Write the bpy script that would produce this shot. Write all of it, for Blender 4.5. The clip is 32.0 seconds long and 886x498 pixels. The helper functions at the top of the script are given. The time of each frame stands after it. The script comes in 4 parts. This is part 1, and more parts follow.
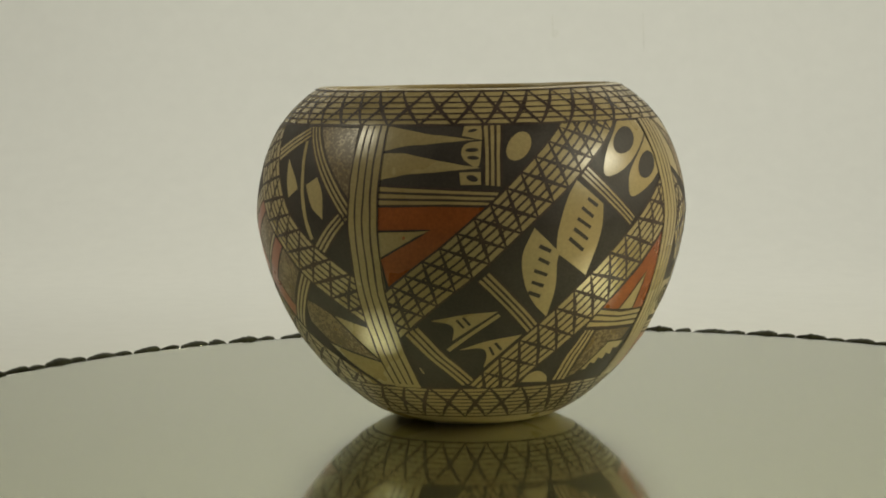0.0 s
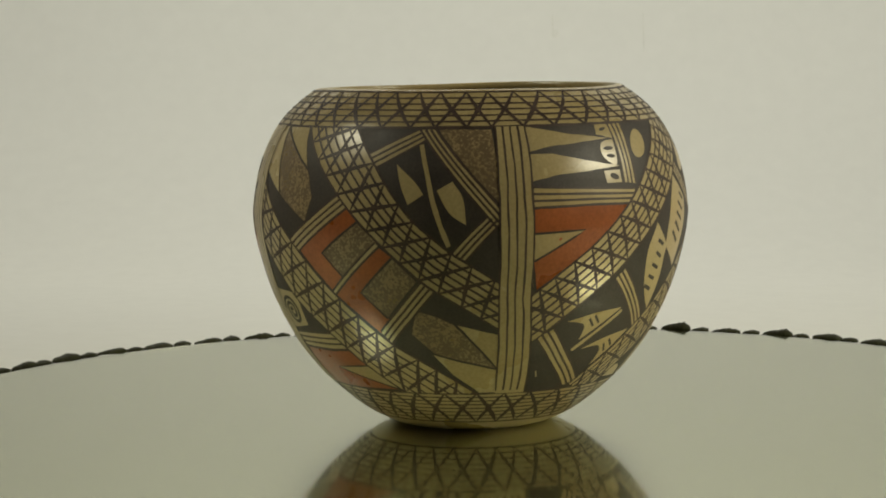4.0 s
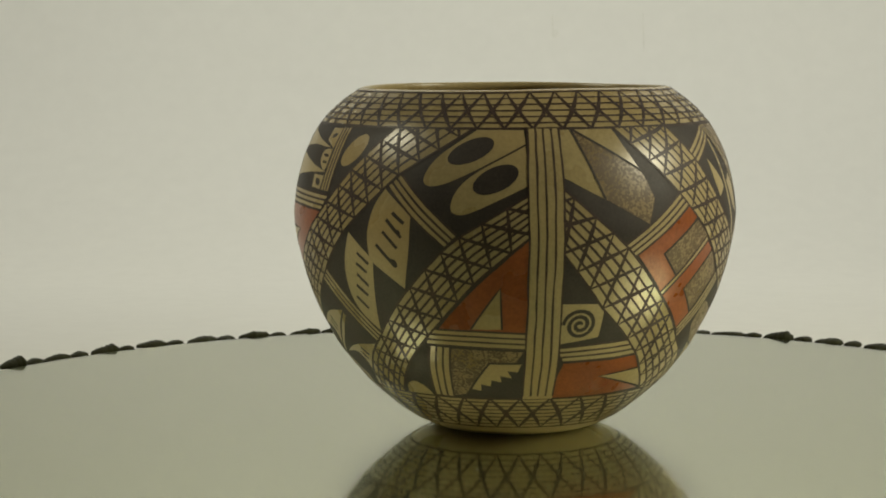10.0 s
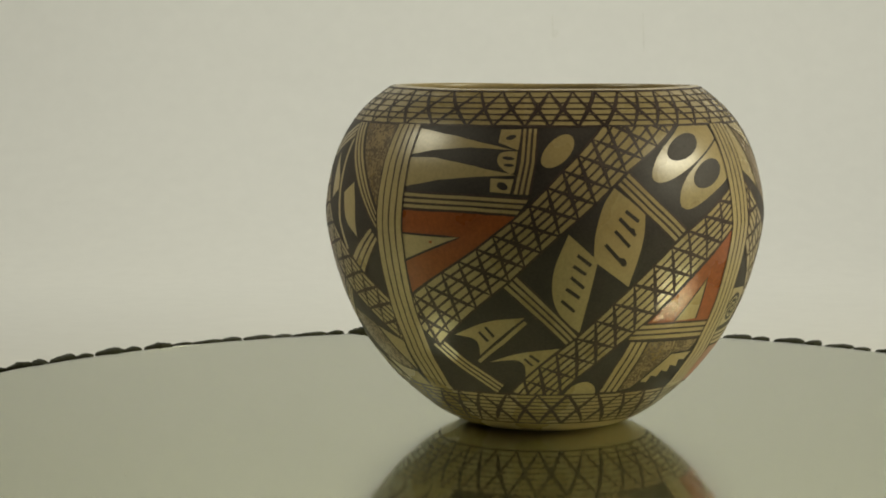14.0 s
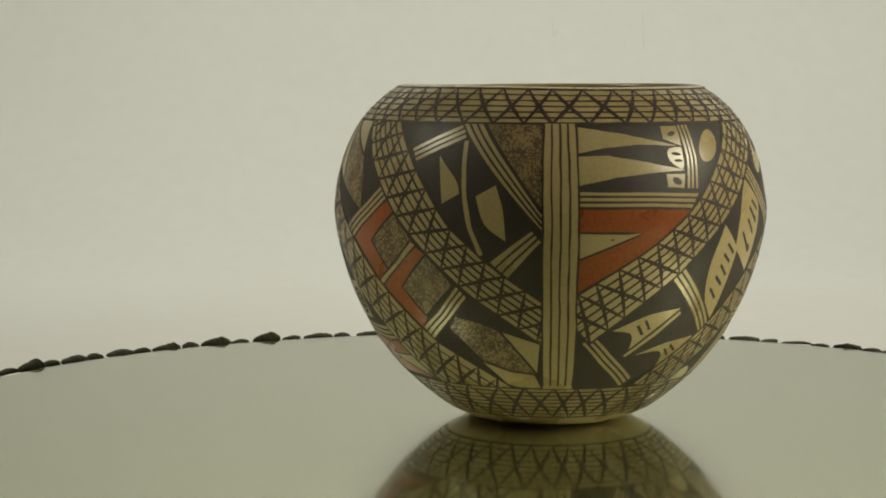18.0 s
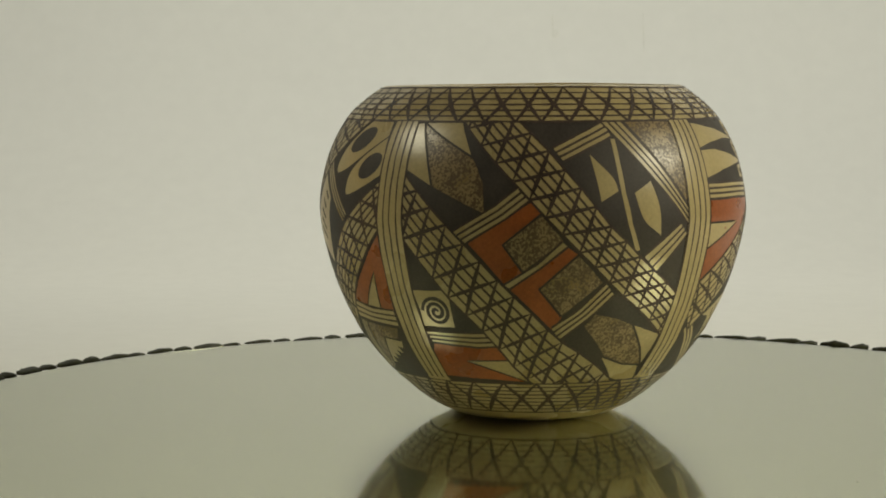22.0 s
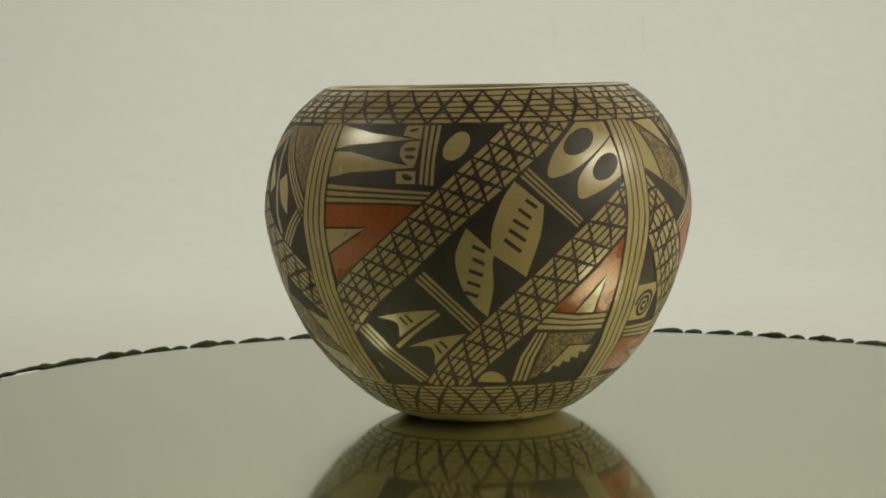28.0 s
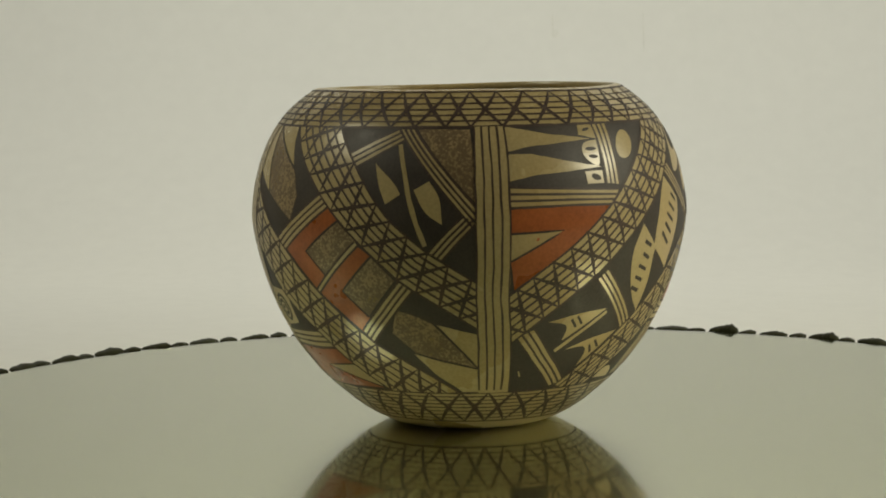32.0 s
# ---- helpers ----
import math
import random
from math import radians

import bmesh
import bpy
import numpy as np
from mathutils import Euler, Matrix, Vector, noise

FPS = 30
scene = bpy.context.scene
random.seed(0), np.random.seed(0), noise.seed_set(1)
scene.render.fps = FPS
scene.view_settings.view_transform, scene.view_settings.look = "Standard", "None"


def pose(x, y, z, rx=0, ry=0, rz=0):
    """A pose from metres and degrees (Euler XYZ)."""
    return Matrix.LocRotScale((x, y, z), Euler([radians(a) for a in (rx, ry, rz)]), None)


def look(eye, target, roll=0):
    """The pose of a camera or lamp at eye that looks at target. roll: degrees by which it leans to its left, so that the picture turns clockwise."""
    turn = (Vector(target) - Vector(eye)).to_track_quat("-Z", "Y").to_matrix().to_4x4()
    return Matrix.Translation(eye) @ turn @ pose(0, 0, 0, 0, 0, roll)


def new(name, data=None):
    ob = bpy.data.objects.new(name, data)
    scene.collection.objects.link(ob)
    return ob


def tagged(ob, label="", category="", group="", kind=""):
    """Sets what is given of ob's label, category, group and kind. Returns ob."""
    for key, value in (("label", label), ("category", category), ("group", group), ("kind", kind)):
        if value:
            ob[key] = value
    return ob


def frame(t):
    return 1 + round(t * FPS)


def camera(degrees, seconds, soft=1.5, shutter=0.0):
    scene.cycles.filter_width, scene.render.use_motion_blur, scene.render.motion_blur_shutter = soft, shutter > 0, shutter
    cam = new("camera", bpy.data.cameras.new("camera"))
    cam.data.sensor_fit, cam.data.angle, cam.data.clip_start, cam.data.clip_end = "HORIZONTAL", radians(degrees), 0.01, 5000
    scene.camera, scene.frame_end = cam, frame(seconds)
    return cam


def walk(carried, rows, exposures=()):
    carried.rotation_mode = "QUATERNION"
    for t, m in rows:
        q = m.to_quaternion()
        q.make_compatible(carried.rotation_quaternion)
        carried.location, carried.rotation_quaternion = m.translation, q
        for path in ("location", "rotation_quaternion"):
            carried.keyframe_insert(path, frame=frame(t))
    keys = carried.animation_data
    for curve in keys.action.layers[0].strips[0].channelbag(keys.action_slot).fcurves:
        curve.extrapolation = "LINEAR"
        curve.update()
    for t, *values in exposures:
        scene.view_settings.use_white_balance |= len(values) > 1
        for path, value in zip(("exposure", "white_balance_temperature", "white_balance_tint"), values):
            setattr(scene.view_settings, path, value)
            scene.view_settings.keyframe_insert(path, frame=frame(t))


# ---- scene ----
from mathutils.geometry import tessellate_polygon

# ---------------------------------------------------------------- camera
EYE = Vector((0.0, -0.967, 0.1688))
PITCH, YAW = radians(5.362), radians(-1.818)
AIM = EYE + Vector((math.sin(YAW) * math.cos(PITCH), math.cos(YAW) * math.cos(PITCH), -math.sin(PITCH)))
cam = camera(23.795, 32.0, soft=1.85)
walk(cam, [(0, look(EYE, AIM, -0.466)), (32, look(EYE, AIM, -0.466))], [(0, 0.0, 6500, 10), (32, 0.0, 6500, 10)])

# ---------------------------------------------------------------- light
world = bpy.data.worlds.new("world")
scene.world = world
world.use_nodes = True
world.node_tree.nodes["Background"].inputs["Color"].default_value = (0.9, 0.95, 1.0, 1)
world.node_tree.nodes["Background"].inputs["Strength"].default_value = 0.008


def area_lamp(name, eye, target, wide, tall, watts, colour, beam=180):
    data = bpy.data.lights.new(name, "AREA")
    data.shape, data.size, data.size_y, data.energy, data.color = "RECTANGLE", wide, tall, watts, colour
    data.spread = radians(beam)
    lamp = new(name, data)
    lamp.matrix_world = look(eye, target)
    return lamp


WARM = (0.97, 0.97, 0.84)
SOFT = (1.0, 0.95, 0.71)
area_lamp("softbox_one", (-0.70, -0.135, 0.72), (-0.17, -0.05, 0.03), 0.29, 0.19, 0.55, SOFT, 80)
area_lamp("softbox_two", (1.08, -0.24, 0.64), (0.28, -0.08, 0.0), 0.52, 0.27, 2.02, SOFT, 80)
# Unseen fill lamp, added only to brighten the paper behind the jar.
area_lamp("backdrop_fill", (0.07, 0.55, 1.32), (0.07, 1.3, 0.98), 1.6, 0.25, 16.7, WARM)


# ---------------------------------------------------------------- materials
def surface(name, colour, rough=0.5, metal=0.0, specks=None, grain=900.0, patch=30.0, amount=0.12, bump=0.05, gloss=0.5, blush=None):
    """A painted, burnished or printed surface: grain and broad patches of tone, fine relief, optional spatter."""
    m = bpy.data.materials.new(name)
    m.use_nodes = True
    tree = m.node_tree
    nodes, links = tree.nodes, tree.links
    bsdf = nodes["Principled BSDF"]
    where = nodes.new("ShaderNodeTexCoord")
    fine = nodes.new("ShaderNodeTexNoise")
    fine.inputs["Scale"].default_value, fine.inputs["Detail"].default_value = grain, 4
    broad = nodes.new("ShaderNodeTexNoise")
    broad.inputs["Scale"].default_value, broad.inputs["Detail"].default_value = patch, 3
    for n in (fine, broad):
        links.new(where.outputs["Object"], n.inputs["Vector"])
    tone = nodes.new("ShaderNodeMath")
    tone.operation = "ADD"
    links.new(fine.outputs["Fac"], tone.inputs[0])
    links.new(broad.outputs["Fac"], tone.inputs[1])
    span = nodes.new("ShaderNodeMapRange")
    span.inputs["From Min"].default_value, span.inputs["From Max"].default_value = 0.7, 1.3
    span.inputs["To Min"].default_value, span.inputs["To Max"].default_value = 1 - amount, 1 + amount
    links.new(tone.outputs[0], span.inputs["Value"])
    mix = nodes.new("ShaderNodeVectorMath")
    mix.operation = "SCALE"
    mix.inputs[0].default_value = colour
    links.new(span.outputs["Result"], mix.inputs["Scale"])
    out = mix.outputs["Vector"]
    if blush:
        cloudy = nodes.new("ShaderNodeTexNoise")
        cloudy.inputs["Scale"].default_value, cloudy.inputs["Detail"].default_value = 16, 2
        links.new(where.outputs["Object"], cloudy.inputs["Vector"])
        warm = nodes.new("ShaderNodeMapRange")
        warm.inputs["From Min"].default_value, warm.inputs["From Max"].default_value = 0.50, 0.75
        warm.inputs["To Max"].default_value = 0.45
        links.new(cloudy.outputs["Fac"], warm.inputs["Value"])
        tint = nodes.new("ShaderNodeMix")
        tint.data_type = "RGBA"
        links.new(warm.outputs["Result"], tint.inputs["Factor"])
        links.new(out, tint.inputs["A"])
        tint.inputs["B"].default_value = (*blush, 1)
        out = tint.outputs["Result"]
    if specks:
        dab = nodes.new("ShaderNodeTexNoise")
        dab.inputs["Scale"].default_value, dab.inputs["Detail"].default_value, dab.inputs["Roughness"].default_value = specks[1], 3, 0.65
        links.new(where.outputs["Object"], dab.inputs["Vector"])
        cloud = nodes.new("ShaderNodeTexNoise")
        cloud.inputs["Scale"].default_value, cloud.inputs["Detail"].default_value = 170, 3
        links.new(where.outputs["Object"], cloud.inputs["Vector"])
        dense = nodes.new("ShaderNodeMath")
        dense.operation = "MULTIPLY_ADD"
        dense.inputs[1].default_value = 0.40
        links.new(cloud.outputs["Fac"], dense.inputs[0])
        links.new(dab.outputs["Fac"], dense.inputs[2])
        cut = nodes.new("ShaderNodeMapRange")
        cut.inputs["From Min"].default_value, cut.inputs["From Max"].default_value = specks[2] + 0.20, specks[2] + 0.28
        links.new(dense.outputs[0], cut.inputs["Value"])
        blend = nodes.new("ShaderNodeMix")
        blend.data_type = "RGBA"
        links.new(cut.outputs["Result"], blend.inputs["Factor"])
        links.new(out, blend.inputs["A"])
        blend.inputs["B"].default_value = (*specks[0], 1)
        out = blend.outputs["Result"]
    links.new(out, bsdf.inputs["Base Color"])
    shine = nodes.new("ShaderNodeMapRange")
    shine.inputs["From Min"].default_value, shine.inputs["From Max"].default_value = 0.3, 0.7
    shine.inputs["To Min"].default_value, shine.inputs["To Max"].default_value = rough * 0.85, rough * 1.15
    links.new(broad.outputs["Fac"], shine.inputs["Value"])
    rough_out = shine.outputs["Result"]
    if specks:
        dull = nodes.new("ShaderNodeMix")
        links.new(cut.outputs["Result"], dull.inputs["Factor"])
        links.new(rough_out, dull.inputs["A"])
        dull.inputs["B"].default_value = 0.45
        rough_out = dull.outputs["Result"]
    links.new(rough_out, bsdf.inputs["Roughness"])
    bsdf.inputs["Metallic"].default_value = metal
    bsdf.inputs["Specular IOR Level"].default_value = gloss
    if bump:
        relief = nodes.new("ShaderNodeBump")
        relief.inputs["Strength"].default_value, relief.inputs["Distance"].default_value = bump, 0.0004
        links.new(fine.outputs["Fac"], relief.inputs["Height"])
        links.new(relief.outputs["Normal"], bsdf.inputs["Normal"])
    return m


CLAY = surface("burnished_clay", (0.430, 0.340, 0.165), 0.285, grain=700, patch=22, amount=0.14, bump=0.06, gloss=0.6, blush=(0.46, 0.305, 0.115))
BLACK = surface("black_slip", (0.046, 0.036, 0.029), 0.56, grain=900, patch=60, amount=0.30, bump=0.10, gloss=0.46)
BROWN = surface("thin_brown_slip", (0.060, 0.039, 0.029), 0.52, grain=900, patch=90, amount=0.40, bump=0.10, gloss=0.45)
RED = surface("red_slip", (0.31, 0.089, 0.025), 0.29, grain=700, patch=45, amount=0.24, bump=0.06)
SPECKLE = surface("spattered_slip", (0.315, 0.228, 0.110), 0.29, specks=((0.112, 0.074, 0.039), 900, 0.45), grain=900, patch=60, amount=0.15)
SMEARED = surface("smeared_slip", (0.285, 0.211, 0.106), 0.30, specks=((0.150, 0.104, 0.057), 800, 0.44), grain=900, patch=60, amount=0.2)
PAPER = surface("white_paper", (0.80, 0.79, 0.757), 0.9, grain=60, patch=2.5, amount=0.018, bump=0.0, gloss=0.2)
# Near-black tone of unseen surfaces, chosen to hold back bounced light.
DARK_WALL = surface("dark_unseen_wall", (0.05, 0.048, 0.045), 0.9, grain=40, patch=1.5, amount=0.03, bump=0.0, gloss=0.2)
# Pale tone of the unseen side walls, chosen to bounce light.
PALE = surface("pale_bounce_wall", (0.60, 0.58, 0.535), 0.9, grain=40, patch=1.5, amount=0.03, bump=0.0, gloss=0.2)
SILVER = surface("silvered_back", (0.70, 0.725, 0.525), 0.08, metal=1.0, grain=300, patch=9, amount=0.02, bump=0.0)
CLEAR = surface("dusty_clear_glass", (1.0, 1.0, 1.0), 0.06, grain=300, patch=9, amount=0.0, bump=0.0)
CLEAR.node_tree.nodes["Principled BSDF"].inputs["Transmission Weight"].default_value = 1.0
CLEAR.node_tree.nodes["Principled BSDF"].inputs["IOR"].default_value = 1.62
EDGE = surface("dark_bronze_edging", (0.034, 0.035, 0.017), 0.55, grain=400, patch=80, amount=0.4, bump=0.3, gloss=0.12)
BOARD = surface("backing_board", (0.10, 0.085, 0.065), 0.8, grain=200, patch=12, amount=0.2)
SCUFF = surface("scuffed_paper", (0.775, 0.765, 0.725), 0.9, grain=200, patch=40, amount=0.06, bump=0.0, gloss=0.2)
DUST = surface("grey_dust", (0.36, 0.35, 0.28), 0.9, grain=900, patch=80, amount=0.3)


def part(name, bm, material, parent, label="", smooth=True):
    mesh = bpy.data.meshes.new(name)
    bm.to_mesh(mesh)
    bm.free()
    mesh.materials.append(material)
    if smooth:
        mesh.shade_smooth()
    ob = new(name, mesh)
    ob.parent = parent
    return tagged(ob, label)


def block(name, lo, hi, material, label, category):
    bm = bmesh.new()
    bmesh.ops.create_cube(bm, size=1)
    for v in bm.verts:
        v.co = [lo[k] + (v.co[k] + 0.5) * (hi[k] - lo[k]) for k in range(3)]
    return tagged(part(name, bm, material, None, smooth=False), label, category, kind="structure")


# ---------------------------------------------------------------- the paper sweep and an added, unseen room
TABLE = -0.040
FAR = 1.30
BEND = 0.38


def paper_sweep():
    """White paper that lies on the table and curves up behind."""
    line = [(-0.40 + 0.1 * k, TABLE, 0, 1) for k in range(13)]
    for k in range(41):
        a = k / 40 * math.pi / 2
        line.append((FAR - BEND + BEND * math.sin(a), TABLE + BEND - BEND * math.cos(a), -math.sin(a), math.cos(a)))
    line += [(FAR, TABLE + BEND + 0.1 * k, -1, 0) for k in range(1, 15)]
    bm = bmesh.new()
    xs = [-1.7 + 3.4 * k / 34 for k in range(35)]
    sheets = []
    for thick in (0.0, 0.0008):
        sheets.append([[bm.verts.new((x, y - ny * thick, z - nz * thick)) for x in xs] for y, z, ny, nz in line])
    for sheet, turned in zip(sheets, (1, -1)):
        for a, b in zip(sheet, sheet[1:]):
            for k in range(34):
                bm.faces.new((a[k], a[k + 1], b[k + 1], b[k])[::turned])
    return tagged(part("backdrop", bm, PAPER, None), "white seamless paper sweep, softly lit, faintly creased", "backdrop", kind="structure")


backdrop = paper_sweep()


def wall_mark(name, x, z, wide, tall, label, depth=0.0003):
    """A faint scuff or crease on the rising part of the paper, thin as a stain."""
    bm = bmesh.new()
    rng = random.Random(int(x * 1e4))
    rows = []
    for k in range(13):
        s = -1 + k / 6
        half = wide * (0.12 + math.sqrt(1 - s * s)) * rng.uniform(0.85, 1.1)
        h = z + tall * s
        up = (TABLE + BEND - h) / (BEND - depth)
        y = FAR - BEND + (BEND - depth) * math.sqrt(1 - up * up)
        rows.append([bm.verts.new((x + half * side, y, h)) for side in (-1, 1)])
    for a, b in zip(rows, rows[1:]):
        bm.faces.new((a[0], a[1], b[1], b[0]))
    return part(name, bm, SCUFF, backdrop, label, smooth=False)


wall_mark("scuff", 0.0494, 0.1865, 0.0042, 0.0045, "faint grey scuff")
wall_mark("scuff", 0.0468, 0.1953, 0.0010, 0.0126, "faint grey scuff", 0.0012)
wall_mark("crease", 0.1424, 0.1875, 0.0008, 0.0224, "faint upright crease")
# Side walls out of view, added to throw light on the jar's flanks.
block("wall_west", (-1.80, -2.4, TABLE), (-1.72, FAR + 0.1, 2.0), PALE, "plain pale side wall, unseen, added to bounce light onto the jar", "wall")
block("wall_east", (1.72, -2.4, TABLE), (1.80, FAR + 0.1, 2.0), PALE, "plain pale side wall, unseen, added to bounce light onto the jar", "wall")
# Dark wall and ceiling out of view, added to keep the jar's front dim.
block("wall_south", (-1.80, -2.48, TABLE), (1.80, -2.40, 2.0), DARK_WALL, "plain dark wall, unseen, added to keep fill off the jar", "wall")
block("ceiling", (-1.80, -2.48, 2.0), (1.80, FAR + 0.1, 2.08), DARK_WALL, "plain dark ceiling, unseen, added to keep fill off the jar", "ceiling")
block("floor", (-1.80, -2.48, TABLE - 0.06), (1.80, FAR + 0.1, TABLE - 0.008), BOARD, "dark table top under the white paper", "table top")


# ---------------------------------------------------------------- the round mirror
MIRROR_R = 0.3038
LEAF_PAIRS = 59
GLASS = 0.003
TOP = 0.0007


def disc(z0, z1, radius, material, name, parent, sides=192, label="", bottom=True):
    bm = bmesh.new()
    ring = [[bm.verts.new((r * math.cos(2 * math.pi * k / sides), r * math.sin(2 * math.pi * k / sides), z)) for k in range(sides)]
            for r, z in ((radius, z0), (radius, z1))]
    for k in range(sides):
        j = (k + 1) % sides
        bm.faces.new((ring[0][k], ring[0][j], ring[1][j], ring[1][k]))
    bm.faces.new(ring[1])
    if bottom:
        bm.faces.new(ring[0][::-1])
    return part(name, bm, material, parent, label, smooth=False)


def ring(z0, z1, inner, outer, material, name, parent, label="", sides=192):
    bm = bmesh.new()
    loops = [[bm.verts.new((r * math.cos(2 * math.pi * k / sides), r * math.sin(2 * math.pi * k / sides), z)) for k in range(sides)]
             for r, z in ((inner, z0), (outer, z0), (outer, z1), (inner, z1))]
    for a, b in zip(loops, loops[1:] + loops[:1]):
        for k in range(sides):
            j = (k + 1) % sides
            bm.faces.new((a[k], a[j], b[j], b[k]))
    return part(name, bm, material, parent, label, smooth=False)


def leaf_mesh(length, height, peak, seed):
    """One small leaf of the cast edging: flat below, drawn out thin at one end, swelling to a blunt hump near the other."""
    rng = random.Random(seed)
    bm = bmesh.new()
    rows = []
    count = 19
    for k in range(count):
        s = k / (count - 1)
        swell = (s / peak) ** 0.50 if s < peak else ((1 - s) / (1 - peak)) ** 0.32
        swell = max(0.08, swell) * (1 + 0.17 * rng.uniform(-1, 1))
        row = []
        for j in range(10):
            a = 2 * math.pi * j / 10
            up = math.sin(a)
            row.append(bm.verts.new(((s - 0.5) * length, 0.0040 * swell ** 0.5 * math.cos(a) * rng.uniform(0.85, 1.1),
                                     height * swell * up ** 0.7 if up > 0.1 else -0.0008 + 0.0002 * up)))
        rows.append(row)
    for a, b in zip(rows, rows[1:]):
        for j in range(10):
            bm.faces.new((a[j], a[(j + 1) % 10], b[(j + 1) % 10], b[j]))
    bm.faces.new(rows[0][::-1])
    bm.faces.new(rows[-1])
    bmesh.ops.recalc_face_normals(bm, faces=bm.faces[:])
    mesh = bpy.data.meshes.new("edge_leaf")
    bm.to_mesh(mesh)
    bm.free()
    mesh.materials.append(EDGE)
    mesh.shade_smooth()
    return mesh


def round_mirror():
    mirror = tagged(new("round_mirror"), "round tinted mirror edged with dark bronze leaves, under a painted jar", "mirror")
    disc(TOP - GLASS - 0.0002, TOP - GLASS + 0.0001, 0.2942, SILVER, "silvering", mirror, label="greenish mirror coating under the glass")
    pane = disc(TOP - GLASS, TOP, 0.2944, CLEAR, "glass", mirror, label="clear mirror glass, lightly dusty", bottom=False)
    pane.visible_shadow = False
    ring(-0.0058, -0.0027, 0.270, MIRROR_R, EDGE, "rim", mirror, "dark bronze rim that carries the leaves")
    disc(TABLE + 0.004, -0.0028, MIRROR_R - 0.036, BOARD, "backing", mirror, sides=96, label="dark backing board")
    rng = random.Random(4)
    long_ones = [leaf_mesh(0.0184, 0.0025, peak, 10 + k) for k, peak in enumerate((0.64, 0.70, 0.56, 0.74, 0.60))]
    short_ones = [leaf_mesh(0.0104, 0.0018, peak, 30 + k) for k, peak in enumerate((0.62, 0.70, 0.54, 0.66))]
    tall_ones = [leaf_mesh(0.0182, 0.0043, peak, 50 + k) for k, peak in enumerate((0.72, 0.66))]
    # angles of the proudest leaves, and stretches where the leaves lie flatter or run into one another
    proud = (146.3, 96.9, 71.0, 77.6, 64.6, 187.9, 176.0)
    flatter = ((0.0, 42.0, 0.62, 1.0), (99.0, 119.0, 0.72, 1.12), (188.0, 225.0, 0.9, 1.12), (318.0, 356.0, 0.85, 1.14))
    pitch = 360 / LEAF_PAIRS
    for k in range(LEAF_PAIRS):
        for meshes, mid in ((long_ones, 3.89 + k * pitch), (short_ones, 1.03 + k * pitch)):
            mid += rng.uniform(-0.08, 0.08)
            near = min(abs((mid - p + 180) % 360 - 180) for p in proud)
            low, spread = next(((f, w) for lo, hi, f, w in flatter if lo < mid % 360 < hi), (1.0, 1.0))
            leaf = new("edge_leaf", rng.choice(tall_ones if near < 3.05 and meshes is long_ones else meshes))
            leaf.parent = mirror
            a = radians(mid)
            r = MIRROR_R + rng.uniform(-0.0006, 0.0006)
            leaf.matrix_basis = pose(r * math.cos(a), r * math.sin(a), rng.uniform(-0.0003, 0.0003), rng.uniform(-10, 10), rng.uniform(-1.5, 1.0), mid - 90 + rng.uniform(-3, 3))
            leaf.scale = (spread * rng.uniform(0.93, 1.03), rng.uniform(0.85, 1.2), low * rng.uniform(0.8, 1.15))
    for k in range(8):
        bm = bmesh.new()
        size = rng.uniform(0.0004, 0.0008)
        bmesh.ops.create_icosphere(bm, subdivisions=1, radius=size)
        for v in bm.verts:
            v.co = (v.co.x * rng.uniform(0.6, 1.5), v.co.y * rng.uniform(0.6, 1.5), v.co.z * 0.18 + size * 0.12)
        a, r = rng.uniform(0, 2 * math.pi), 0.28 * math.sqrt(rng.uniform(0.15, 1))
        speck = part("dust_speck", bm, DUST, mirror)
        speck.matrix_basis = pose(r * math.cos(a), r * math.sin(a), TOP)
    return mirror


# ---------------------------------------------------------------- the jar
# outer profile from the foot up: height over the turntable and radius, in millimetres
PROFILE = [(0.7, 31.8), (1.2, 35.2), (2.6, 39.6), (5.0, 44.6), (7.5, 48.6), (10.9, 53.3), (18.1, 61.8), (24.9, 68.8), (32.6, 75.1), (39.4, 80.1), (46.2, 83.8),
           (54.9, 88.2), (64.1, 91.9), (74.7, 95.2), (84.8, 97.6), (92.6, 98.8), (97.9, 99.0), (105.2, 98.3), (112.9, 96.9), (122.4, 94.2),
           (131.3, 90.2), (137.5, 86.4), (142.4, 82.4), (146.5, 77.9), (149.3, 74.4), (151.6, 71.1), (152.2, 70.3), (152.7, 69.4)]
LIP = [(153.05, 68.5), (153.15, 67.7), (152.85, 67.0), (152.0, 66.6)]
INSIDE = [(150.9, 66.6), (149.0, 67.8), (145.0, 72.4), (138.0, 80.2), (129.0, 85.5), (112.0, 89.5), (92.0, 91.5), (60.0, 83.0), (30.0, 65.0), (12.0, 40.0), (7.0, 15.0), (6.5, 0.5)]
COLUMNS = 180
STEP = 360 / COLUMNS


def spline(points, count):
    pts = [Vector(p) for p in points]
    pts = [2 * pts[0] - pts[1]] + pts + [2 * pts[-1] - pts[-2]]
    out = []
    for i in range(1, len(pts) - 2):
        a, b, c, d = pts[i - 1:i + 3]
        for k in range(count):
            t = k / count
            out.append(0.5 * (2 * b + (c - a) * t + (2 * a - 5 * b + 4 * c - d) * t * t + (3 * b - a - 3 * c + d) * t ** 3))
    return out + [pts[-2]]


OUTER = [(p.x, p.y) for p in spline(PROFILE + LIP, 4)]
TOPMOST = max(range(len(OUTER)), key=lambda k: OUTER[k][0])
ROWS = OUTER[:TOPMOST + 1]
HEIGHTS = [h for h, r in ROWS]


